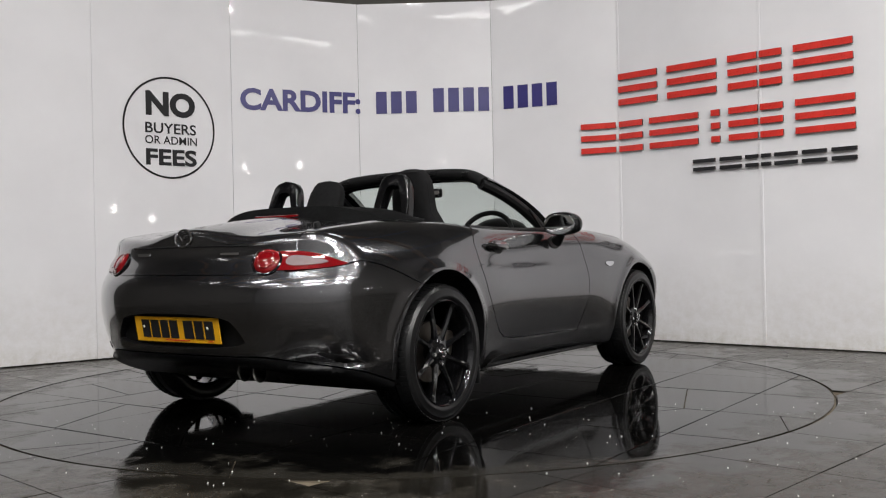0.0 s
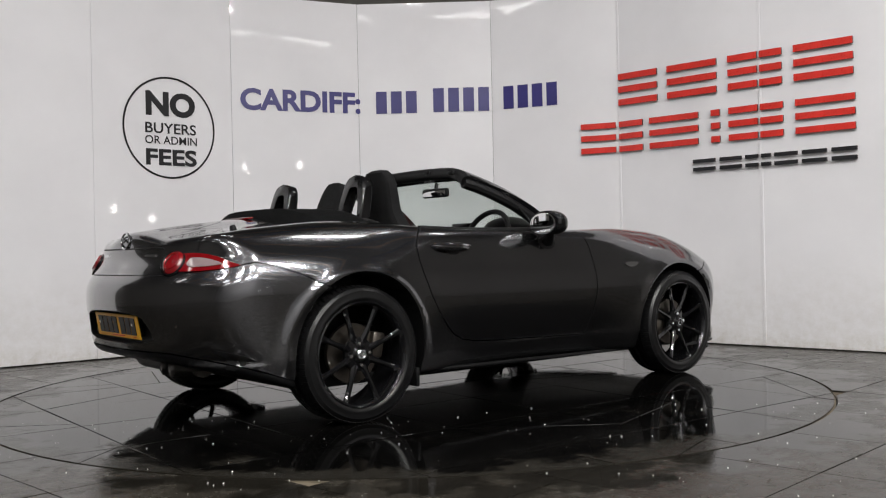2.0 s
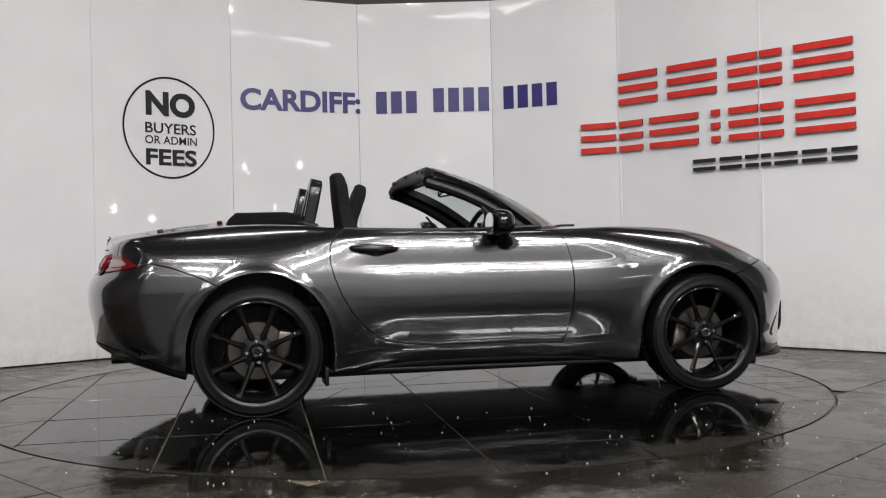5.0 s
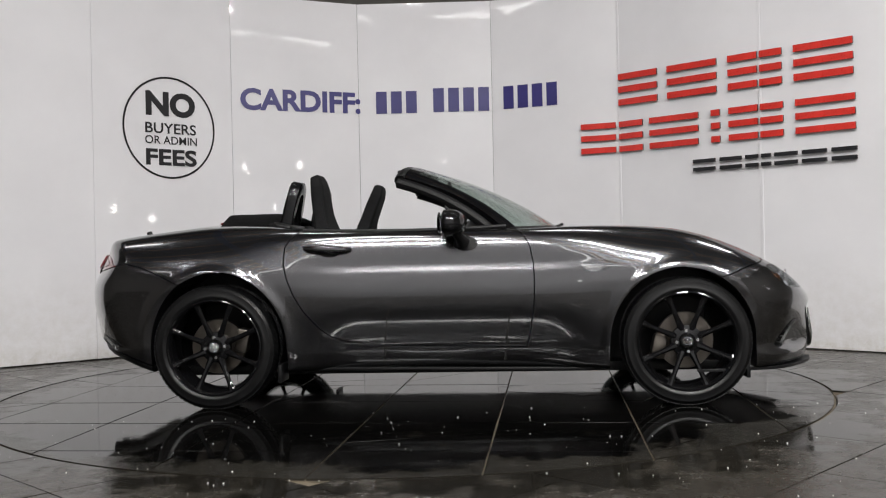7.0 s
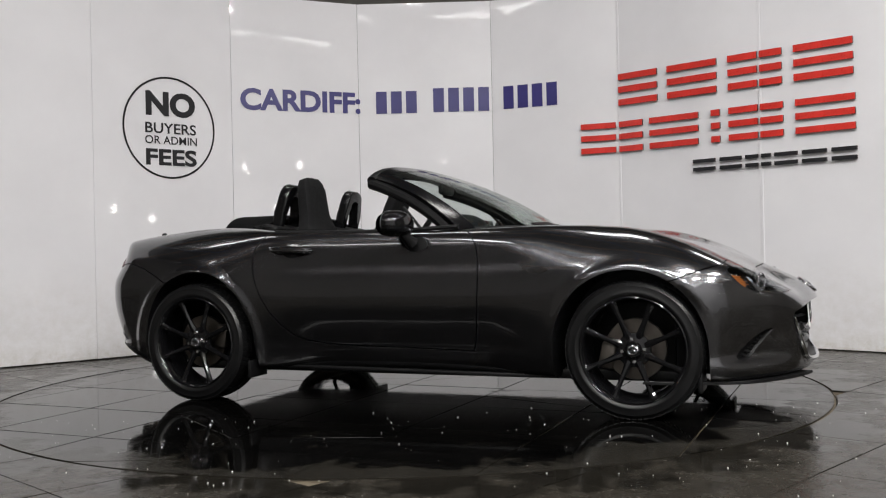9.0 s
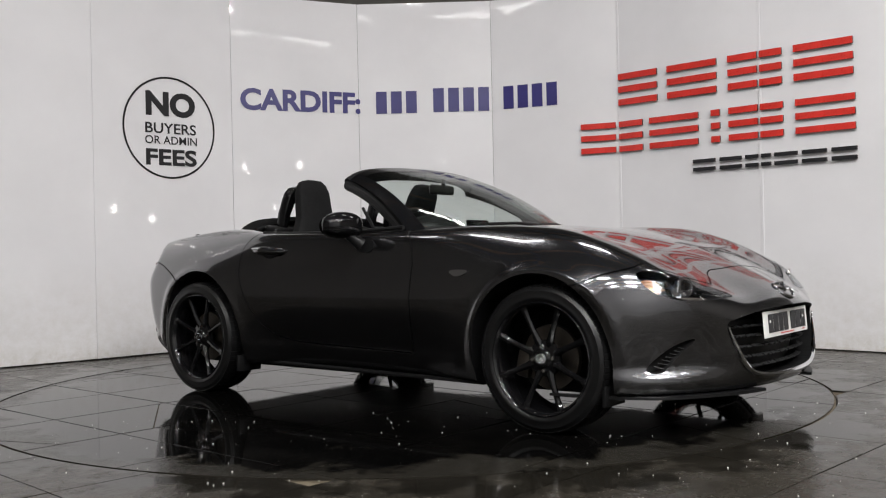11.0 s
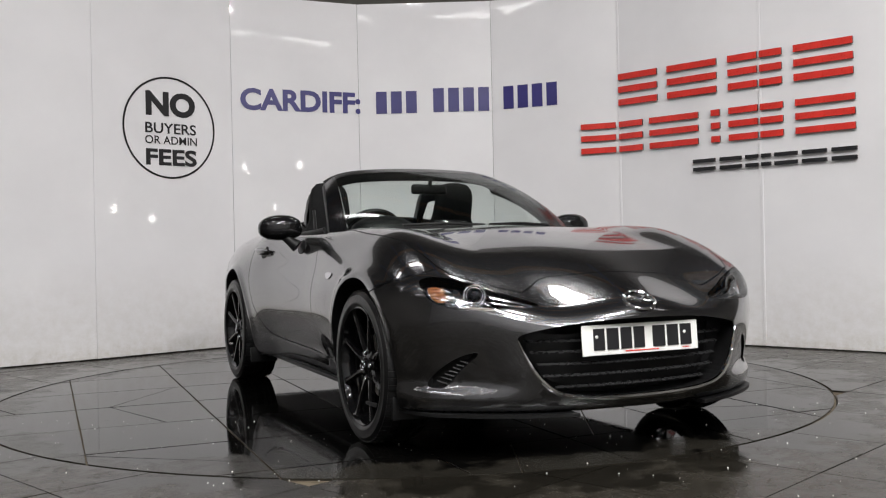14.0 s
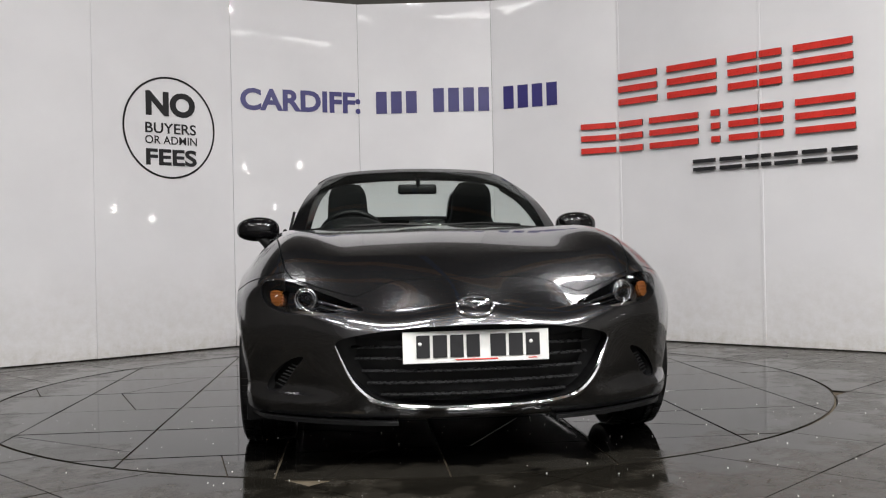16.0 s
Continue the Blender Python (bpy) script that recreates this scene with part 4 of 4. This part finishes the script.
for y in (-0.62, -0.12, 0.05, 0.60):
    part("air_vent", tube([(0.155, y + 0.042 * math.cos(a), 0.81 + 0.042 * math.sin(a)) for a in (2 * math.pi * i / 20 for i in range(20))], 0.007, 6, closed=True), CHROME, dash)
part("screen", box(0.015, 0.19, 0.11, pose(0.20, 0.02, 0.872, 0, -12, 0), 0.005), GLOSS_BLACK, dash, "black dashboard display")
wheel_m = pose(0.02, -0.37, 0.815, 0, -66, 0)
sw = part("steering_wheel", tube([tuple(wheel_m @ Vector((0.178 * math.cos(a), 0.178 * math.sin(a), 0))) for a in (2 * math.pi * i / 40 for i in range(40))], 0.015, 10, closed=True), TRIM, car, "black three-spoke steering wheel")
part("wheel_boss", ball(0.065, 0.06, 0.03, wheel_m @ pose(-0.01, 0, 0.02)), TRIM, sw)
for a in (90, 270, 180):
    part("wheel_spoke", tube([tuple(wheel_m @ Vector((0.05 * math.cos(radians(a)), 0.05 * math.sin(radians(a)), 0.02))), tuple(wheel_m @ Vector((0.172 * math.cos(radians(a)), 0.172 * math.sin(radians(a)), 0)))], 0.014, 8, flat=1.5), TRIM, sw)
part("steering_column", tube([tuple(wheel_m @ Vector((0, 0, 0.02))), (0.3, -0.37, 0.75)], 0.045, 12), TRIM, sw)
part("centre_console", box(1.0, 0.20, 0.16, pose(-0.35, 0, 0.55), 0.03, 3), CLOTH, car)
part("cabin_floor", box(1.3, 1.3, 0.02, pose(-0.25, 0, 0.415), 0.005), CLOTH, car)


def build_seat(name, x, y, lean):
    """A bucket seat whose backrest runs up into its headrest; lean in degrees from upright."""
    b = bmesh.new()
    rows = []
    for h, hw, dep, fwd in ((0.0, 0.235, 0.075, 0.0), (0.12, 0.245, 0.080, 0.012), (0.24, 0.24, 0.078, 0.0), (0.33, 0.205, 0.066, -0.008), (0.40, 0.155, 0.056, -0.010), (0.46, 0.125, 0.050, -0.008), (0.54, 0.120, 0.048, 0.0), (0.60, 0.115, 0.046, 0.008), (0.642, 0.10, 0.040, 0.010), (0.668, 0.075, 0.034, 0.008), (0.678, 0.03, 0.016, 0.006)):
        ring = []
        for i in range(20):
            a = 2 * math.pi * i / 20
            c, s_ = math.cos(a), math.sin(a)
            q = 0.55
            ring.append(b.verts.new((fwd + dep * math.copysign(abs(c) ** q, c) * (0.85 + 0.3 * (abs(s_) ** 3 if c > 0 else 0)), hw * math.copysign(abs(s_) ** q, s_), h)))
        rows.append(ring)
    for r0, r1 in zip(rows, rows[1:]):
        for j in range(20):
            b.faces.new((r0[j], r0[(j + 1) % 20], r1[(j + 1) % 20], r1[j]))
    b.faces.new(rows[0][::-1])
    b.faces.new(rows[-1])
    seat = part(name, box(0.50, 0.50, 0.14, pose(0.20, 0, 0.0, 0, -8, 0), 0.05, 4), CLOTH, car, "black cloth sports seat with built-in headrest", pose(x, y, 0.50))
    part("backrest", b, CLOTH, seat, m=pose(-0.02, 0, 0.02, 0, -lean, 0))
    for s_ in (-1, 1):
        part("bolster", tube([(0.0, s_ * 0.22, 0.03), (0.22, s_ * 0.235, 0.075), (0.42, s_ * 0.22, 0.07)], [0.05, 0.055, 0.04], 10), CLOTH, seat)
    return seat


build_seat("seat", -0.555, -0.37, 13)
build_seat("seat", -0.64, 0.37, -15)

for sgn in (1, -1):
    legs = [(0.136, 0.0), (0.130, 0.10), (0.120, 0.18), (0.104, 0.222), (0.075, 0.248), (0.035, 0.257), (0.0, 0.259)]
    outer = legs + [(-y, z) for y, z in reversed(legs[:-1])]
    inner = [(0.090, 0.0), (0.084, 0.10), (0.075, 0.165), (0.062, 0.193), (0.038, 0.205), (0.0, 0.208)]
    inner = inner + [(-y, z) for y, z in reversed(inner[:-1])]
    outer, inner = [(y * 0.80, z) for y, z in outer], [(y * 0.76, z) for y, z in inner]
    b = prism(outer + inner[::-1], 0.062)
    bmesh.ops.bevel(b, geom=[e for e in b.edges if abs(e.verts[0].co.z - e.verts[1].co.z) < 1e-5], offset=0.012, segments=3, profile=0.5, affect="EDGES")
    r = part("roll_hoop", b, SATIN_BLACK, car, "gloss black roll hoop behind the seat", pose(-0.905, sgn * 0.365, 0.905, 0, 13, 0) @ FACE_FRONT)
    part("hoop_base", box(0.36, 0.05, 0.10, pose(0, 0.0, 0.03), 0.015, 3), TRIM, r)

# folded roof under its cover, and the high brake light
b = bmesh.new()
rows = []
for i in range(13):
    f = i / 12
    x = -0.90 - 0.40 * f
    row = []
    for j in range(25):
        v = j / 12 - 1
        y = v * (0.64 - 0.10 * f * f)
        xx = x + 0.10 * abs(v) ** 3 * f
        z = 0.942 + 0.048 * float(step(0.5 + f * 3) - step((f - 0.86) / 0.14)) * (1 - abs(v) ** 4) - 0.070 * abs(v) ** 4 - 0.03 * max(0, f - 0.86) / 0.14
        row.append(b.verts.new((xx, y, z)))
    rows.append(row)
for r0, r1 in zip(rows, rows[1:]):
    for j in range(24):
        b.faces.new((r0[j], r0[j + 1], r1[j + 1], r1[j]))
bmesh.ops.solidify(b, geom=b.faces[:], thickness=0.05)
part("folded_roof", b, CLOTH, car, "folded black soft top behind the seats")
part("roof_seam", tube([(-0.93, 0.60, 0.905), (-0.92, 0.3, 0.955), (-0.92, 0, 0.965), (-0.92, -0.3, 0.955), (-0.93, -0.60, 0.905)], 0.012, 8), CLOTH, car)
part("rear_bulkhead", box(0.05, 1.30, 0.46, pose(-0.93, 0, 0.66), 0.01), CLOTH, car)
part("brake_light", box(0.03, 0.26, 0.010, pose(-1.318, 0, 0.944, 0, -8, 0), 0.004, 2), RED_LENS, car, "red high-level brake light strip")
part("aerial", tube([(-1.600, -0.50, 0.872), (-1.603, -0.50, 0.886), (-1.606, -0.50, 0.896)], [0.017, 0.015, 0.012], 10), TRIM, car, "black stub aerial")

# exhaust, underside and sill blades
for y in (-0.300, -0.388):
    part("exhaust_tip", lathe([(0.036, 0), (0.039, -0.003), (0.039, 0.16), (0.034, 0.16), (0.034, 0.003)], 24), DARK_STEEL, car, "twin steel exhaust tip", pose(-1.85, y, 0.272) @ pose(0, 0, 0, 0, 0, -90))
part("silencer", tube([(-1.72, -0.42, 0.285), (-1.72, 0.20, 0.285)], [0.065, 0.065], 16), DARK_STEEL, car)
part("underbody", box(2.7, 1.3, 0.05, pose(0, 0, 0.17), 0.01), TRIM, car)
for sgn in (1, -1):
    part("sill", box(1.60, 0.03, 0.016, pose(-0.01, sgn * 0.735, 0.176, 0, 0.6, 0), 0.005), TRIM, car, "black sill blade")
    for x in (-0.83, 1.44):
        part("mud_flap", box(0.02, 0.16, 0.09, pose(x, sgn * 0.75, 0.17), 0.006), TRIM, car)
for x in (-1.155, 1.155):
    part("axle", tube([(x, -0.7, 0.29), (x, 0.7, 0.29)], 0.035, 10), TRIM, car)


# ---- signs on the wall ----
def text_mesh(words, width, height, depth, mat, bold=0.0):
    """Letters of the built-in font, scaled to fill width and height from the lower left corner."""
    c = bpy.data.curves.new("letters", "FONT")
    c.body, c.extrude, c.offset = words, 0.02, bold
    c.resolution_u = 4
    ob = new("letters", c)
    dg = bpy.context.evaluated_depsgraph_get()
    dg.update()
    me = bpy.data.meshes.new_from_object(ob.evaluated_get(dg))
    bpy.data.objects.remove(ob)
    V = np.empty(len(me.vertices) * 3)
    me.vertices.foreach_get("co", V)
    V = V.reshape(-1, 3)
    lo, hi = V.min(0), V.max(0)
    V = (V - lo) / np.maximum(hi - lo, 1e-6) * np.array((width, height, depth))
    me.vertices.foreach_set("co", V.ravel())
    me.materials.clear()
    me.materials.append(mat)
    me.update()
    return me


def lettering(parent, words, width, height, m, mat, bold=0.0, name="lettering"):
    """Each letter a piece of its own."""
    me = text_mesh(words, width, height, 0.002, mat, bold)
    return part(name, me, None, parent, m=m)


def seam_frame(i, s, z, out=0.003):
    return panel_frame(i, s, z, out)


notice = tagged(empty("fees_notice"), "round black vinyl notice on the white wall", "sign")
cx, cz = 0.625, 1.800
b = bmesh.new()
vo, vi = [], []
for k in range(96):
    a = 2 * math.pi * k / 96
    vo.append(b.verts.new((0.3935 * math.cos(a), 0.405 * math.sin(a), 0)))
    vi.append(b.verts.new((0.3785 * math.cos(a), 0.390 * math.sin(a), 0)))
for k in range(96):
    b.faces.new((vo[k], vo[(k + 1) % 96], vi[(k + 1) % 96], vi[k]))
bmesh.ops.solidify(b, geom=b.faces[:], thickness=0.002)
part("ring", b, INK, notice, m=seam_frame(2, cx, cz, 0.004))
for words, s0, s1, z0, z1, bold in (("NO", 0.423, 0.846, 1.888, 2.085, 0.045), ("BUYERS", 0.416, 0.850, 1.752, 1.836, 0.012), ("OR ADMIN", 0.413, 0.856, 1.668, 1.732, 0.004), ("FEES", 0.418, 0.852, 1.498, 1.630, 0.03)):
    lettering(notice, words, s1 - s0, z1 - z0, seam_frame(2, s0, z0), INK, bold)

town = tagged(empty("town_sign"), "navy blue vinyl lettering and number on the wall", "sign")
lettering(town, "CARDIFF:", 1.055, 0.188, seam_frame(3, 0.072, 1.995), NAVY, 0.035)


def digit_bars(i, s0, s1, n, z0, z1):
    """Plain bars in place of a telephone number."""
    w = (s1 - s0) / n
    for k in range(n):
        part("bar", box(w * 0.72, z1 - z0, 0.002, Matrix.Translation((w * 0.36, (z1 - z0) / 2, 0.001))), NAVY, town, m=seam_frame(i, s0 + k * w + w * 0.14, z0), smooth=None)


digit_bars(4, 0.135, 0.530, 3, 1.992, 2.186)
digit_bars(4, 0.638, 1.165, 4, 1.995, 2.205)
digit_bars(5, 0.090, 0.610, 4, 2.000, 2.198)


def sign_bar(parent, i, s0, s1, z0, z1, slant, mat):
    """A raised bar with slanted ends and a dark edge, a piece of a plain sign."""
    h = z1 - z0
    o = [(0, 0), (s1 - s0, 0), (s1 - s0 + slant * h, h), (slant * h, h)]
    e = part("bar", prism(o, 0.014), SIGN_SIDE, parent, m=panel_frame(i, s0, z0, 0.010), smooth=None)
    part("face", prism(o, 0.003, Matrix.Translation((0, 0, 0.0145))), mat, e, smooth=None)


company = tagged(empty("company_sign"), "raised red and black company sign on the wall", "sign")
for z0, z1 in ((2.155, 2.205), (2.050, 2.100), (1.945, 1.995)):
    for i, s0, s1 in ((6, 0.015, 0.375), (6, 0.468, 0.890), (6, 0.985, 1.215), (7, 0.012, 0.180), (7, 0.268, 0.686)):
        sign_bar(company, i, s0, s1, z0, z1, 0.0, RED_SIGN)
for z0, z1 in ((1.765, 1.812), (1.665, 1.712), (1.562, 1.609)):
    for i, s0, s1 in ((5, 0.80, 1.095), (6, 0.015, 0.235), (6, 0.300, 0.73), (6, 0.840, 0.912), (6, 0.985, 1.215), (7, 0.012, 0.184), (7, 0.275, 0.695)):
        sign_bar(company, i, s0, s1, z0, z1, 0.0, RED_SIGN)
for i, s0, s1 in ((6, 0.681, 0.865), (6, 0.905, 1.080), (6, 1.112, 1.21), (7, 0.012, 0.085), (7, 0.112, 0.282), (7, 0.316, 0.492), (7, 0.526, 0.700)):
    for z0, z1 in ((1.415, 1.443), (1.352, 1.380)):
        sign_bar(company, i, s0, s1, z0, z1, 0.0, INK)


# ---- the rest of the hall ----
HX, HY0, HY1, HZ = 9.0, -11.0, 5.0, 7.0
for name, sx, sy, sz, x, y, z, mat, label in (
    ("ceiling", 2 * HX, HY1 - HY0, 0.1, 0, (HY0 + HY1) / 2, HZ + 0.05, CEIL, "plain grey hall ceiling"),
    ("wall_north", 2 * HX, 0.1, HZ, 0, HY1 + 0.05, HZ / 2, HALL, "plain grey hall wall"),
    ("wall_south", 2 * HX, 0.1, HZ, 0, HY0 - 0.05, HZ / 2, PALE, "plain light grey wall added out of view behind the camera"),
    ("wall_west", 0.1, HY1 - HY0, HZ, -HX - 0.05, (HY0 + HY1) / 2, HZ / 2, HALL, "plain grey hall wall"),
    ("wall_east", 0.1, HY1 - HY0, HZ, HX + 0.05, (HY0 + HY1) / 2, HZ / 2, HALL, "plain grey hall wall"),
):
    tagged(part(name, box(sx, sy, sz, Matrix.Translation((x, y, z))), mat, smooth=None), label, name.split("_")[0], kind="structure")

def build_light(glow, label, spots):
    light = tagged(empty("ceiling_light"), label, "ceiling light", "hall lights")
    part("housing", box(1.36, 0.10, 0.05, Matrix.Translation((0, 0, 0.035)), 0.008), CEIL, light)
    part("diffuser", box(1.32, 0.22, 0.03, Matrix.Translation((0, 0, -0.005)), 0.008), glow, light)
    for sx in (-0.6, 0.6):
        part("hanger", tube([(sx, 0, 0.05), (sx, 0, HZ - LAMP_Z)], 0.006, 6), CEIL, light)
    light.matrix_basis = spots[0]
    for m in spots[1:]:
        copy_thing(light, m)


build_light(GLOW, "long bright white strip light hung from the ceiling", [pose(x, y, LAMP_Z) for y, xs, w in LAMP_ROWS if -7 < y < 0 for x in xs])
build_light(DIM_GLOW, "long dim strip light out of view, added under the ceiling", [pose(x, y, LAMP_Z) for y, xs, w in LAMP_ROWS if not -7 < y < 0 for x in xs] + [pose(x, y, LAMP_Z) for x, y in FAR_LAMPS])

beam = tagged(empty("roof_beam"), "brown painted steel roof beam under the ceiling", "beam", "roof beams")
part("web", box(2 * HX - 0.02, 0.02, 0.30), BEAM, beam, smooth=None)
for z in (-0.15, 0.15):
    part("flange", box(2 * HX - 0.02, 0.16, 0.02, Matrix.Translation((0, 0, z))), BEAM, beam, smooth=None)
places = [pose(0, y, HZ - 0.17) for y in (-10.2, -8.6, -7.0, -5.4, -3.6, -2.2, -0.4, 1.4, 3.2)]
beam.matrix_basis = places[0]
for m in places[1:]:
    copy_thing(beam, m)

purlin = tagged(empty("roof_purlin"), "blue-grey steel purlin across the roof beams", "beam", "roof purlins")
part("web", box(0.06, HY1 - HY0 - 0.02, 0.10), PURLIN, purlin, smooth=None)
part("lip", box(0.12, HY1 - HY0 - 0.02, 0.012, Matrix.Translation((0, 0, -0.056))), PURLIN, purlin, smooth=None)
places = [pose(x, (HY0 + HY1) / 2, HZ - 0.39) for x in (-6.2, -3.1, 0.2, 3.2, 6.1)]
purlin.matrix_basis = places[0]
for m in places[1:]:
    copy_thing(purlin, m)

flood = tagged(empty("floodlight"), "small bright floodlight fixed to the hall wall", "floodlight", "floodlights")
part("case", box(0.16, 0.10, 0.18, Matrix.Translation((0, -0.05, 0)), 0.01), TRIM, flood)
part("lamp_glass", box(0.10, 0.012, 0.15, Matrix.Translation((0, 0.006, 0)), 0.003), FLOOD_GLOW, flood)
part("bracket", box(0.04, 0.12, 0.04, Matrix.Translation((0, -0.15, 0)), 0.005), TRIM, flood)
places = [pose(-0.74, -10.79, 2.87), pose(8.45, -10.79, 3.1), pose(7.6, -10.79, 2.0), pose(8.79, -3.47, 1.77, 0, 0, 90), pose(8.79, -2.69, 1.53, 0, 0, 90), pose(6.85, -10.79, 2.88)]
flood.matrix_basis = places[0]
for m in places[1:]:
    copy_thing(flood, m)

# ---- tiles ----
SIZE, JOINT = 0.60, 0.005
rng = random.Random(7)


def lay_out(b, cx, cy):
    """Plan coordinates for the slate's stains, so that they run on from tile to tile."""
    uv = b.loops.layers.uv.new("plan")
    for f in b.faces:
        for lp in f.loops:
            lp[uv].uv = (lp.vert.co.x + cx, lp.vert.co.y + cy)


def tile_piece(poly, mat, parent, cx, cy):
    """A slate tile with softened upper edges, laid very slightly out of level."""
    loc = [(x - cx, y - cy) for x, y in poly]
    b = prism(loc, 0.008, bevel=0.0012 if len(poly) < 8 else 0.0)
    lay_out(b, cx, cy)
    ob = part("tile", b, mat, parent, m=pose(cx, cy, 0.002 + rng.uniform(0, 0.0012), rng.uniform(-0.10, 0.10), rng.uniform(-0.10, 0.10)), smooth=None)
    return ob


def square(cx, cy, half, turn):
    c, s = math.cos(turn), math.sin(turn)
    return [(cx + c * x - s * y, cy + s * x + c * y) for x, y in ((-half, -half), (half, -half), (half, half), (-half, half))]


def split(poly, px, py, ang, gap):
    """Two pieces of a convex polygon along a crack."""
    nx, ny = -math.sin(ang), math.cos(ang)
    out = []
    for sg in (1, -1):
        res = []
        for i in range(len(poly)):
            p, q = poly[i], poly[(i + 1) % len(poly)]
            dp = sg * ((p[0] - px) * nx + (p[1] - py) * ny) - gap / 2
            dq = sg * ((q[0] - px) * nx + (q[1] - py) * ny) - gap / 2
            if dp >= 0:
                res.append(p)
            if dp * dq < 0:
                f = dp / (dp - dq)
                res.append((p[0] + f * (q[0] - p[0]), p[1] + f * (q[1] - p[1])))
        if len(res) > 2:
            out.append(res)
    return out


TURN = radians(-2.0)
ct, st = math.cos(TURN), math.sin(TURN)
for i in range(-5, 5):
    for j in range(-5, 5):
        u, v = 0.25 + SIZE * i, 0.30 + SIZE * j
        cx, cy = ct * u - st * v, st * u + ct * v
        half = SIZE / 2 - JOINT / 2 - rng.uniform(0, 0.0015)
        poly = clip_circle(square(cx, cy, half, TURN + rng.uniform(-0.003, 0.003)), RADIUS - 0.008)
        if len(poly) < 3:
            continue
        pieces = [poly]
        if rng.random() < 0.45:
            pieces = split(poly, cx + rng.uniform(-0.12, 0.12), cy + rng.uniform(-0.12, 0.12), TURN + rng.choice((0.25, 1.3, -0.5, 0.8)) + rng.uniform(-0.2, 0.2), 0.0045)
        for q in pieces:
            mx, my = sum(p[0] for p in q) / len(q), sum(p[1] for p in q) / len(q)
            tile_piece(q, TILE, turntable, mx, my)


def outside_circle(poly, radius):
    """The part of a small convex polygon outside the circle, where the circle cuts off one stretch of its edge."""
    pts = []
    n = len(poly)
    for i in range(n):
        p, q = Vector(poly[i]), Vector(poly[(i + 1) % n])
        for k in range(24):
            pts.append(p.lerp(q, k / 24))
    out = [p.length >= radius for p in pts]
    if all(out):
        return poly
    if not any(out):
        return None
    m = len(pts)
    starts = [i for i in range(m) if out[i] and not out[i - 1]]
    if len(starts) != 1:
        return None
    run = [pts[(starts[0] + k) % m] for k in range(m) if out[(starts[0] + k) % m]]
    a0, a1 = math.atan2(run[0].y, run[0].x), math.atan2(run[-1].y, run[-1].x)
    d = (a0 - a1 + math.pi) % (2 * math.pi) - math.pi
    keep = [run[0]] + [p for p in run[1:-1] if any((p - Vector(c)).length < 0.014 for c in poly)] + [run[-1]]
    arc = [Vector((radius * math.cos(a1 + d * k / 10), radius * math.sin(a1 + d * k / 10))) for k in range(0, 11)]
    return [tuple(p) for p in keep + arc]


FT = radians(44.0)
cf, sf = math.cos(FT), math.sin(FT)
ou, ov = cf * 0.5 + sf * -2.33, -sf * 0.5 + cf * -2.33
far_v, far_f = [], []
for i in range(-26, 27):
    for j in range(-26, 27):
        u, v = ou + SIZE * (i + 0.5), ov + SIZE * (j + 0.5)
        cx, cy = cf * u - sf * v, sf * u + cf * v
        if not (-8.6 < cx < 8.6 and -10.6 < cy < 4.6) or math.hypot(cx, cy) < RADIUS - 0.3:
            continue
        if not (-4.8 < cx < 4.8 and -3.6 < cy < 3.6) or (cy > 0 and math.hypot(cx, cy) > 4.2):
            n0 = len(far_v)
            sq = square(cx, cy, SIZE / 2 - JOINT / 2, FT)
            far_v += [(x, y, 0.0) for x, y in sq] + [(x, y, 0.010) for x, y in sq]
            far_f += [(n0 + 4, n0 + 5, n0 + 6, n0 + 7)] + [(n0 + k, n0 + (k + 1) % 4, n0 + 4 + (k + 1) % 4, n0 + 4 + k) for k in range(4)]
            continue
        poly = outside_circle(square(cx, cy, SIZE / 2 - JOINT / 2, FT), RADIUS + 0.008)
        if poly:
            tile_piece(poly, FLOOR_TILE, floor, cx, cy)

far_me = bpy.data.meshes.new("far_tiles")
far_me.from_pydata(far_v, [], far_f)
b = bmesh.new()
b.from_mesh(far_me)
lay_out(b, 0.0, 0.0)
b.to_mesh(far_me)
b.free()
far_me.materials.append(FLOOR_TILE)
tagged(part("far_tiles", far_me, None, floor), kind="stuff")

# bright grit scattered on the floor in front
b = bmesh.new()
for _ in range(260):
    x, y = rng.uniform(-2.6, 2.8), -rng.uniform(0.9, 3.0)
    r = rng.choice((0.0012, 0.0016, 0.0022, 0.003))
    bmesh.ops.create_icosphere(b, subdivisions=1, radius=r, matrix=Matrix.Translation((x, y, 0.0112 + r * 0.6)))
tagged(part("grit", b, WHITE_PLATE, smooth=None), "bright grit specks scattered on the tiles", "grit", kind="stuff")

# ---- what moves ----
CAR_X, CAR_Y = 0.2594, 0.0339
TURN_START, TURN_SPEED = 54.76, -8.7223


def motions():
    """The turntable turns evenly and carries the car."""
    rows_t, rows_c = [], []
    for i in range(17):
        turn = pose(0, 0, 0, 0, 0, TURN_START + TURN_SPEED * i)
        rows_t.append((float(i), turn))
        rows_c.append((float(i), turn @ pose(CAR_X, CAR_Y, 0.0135)))
    walk(turntable, rows_t)
    walk(car, rows_c)


motions()
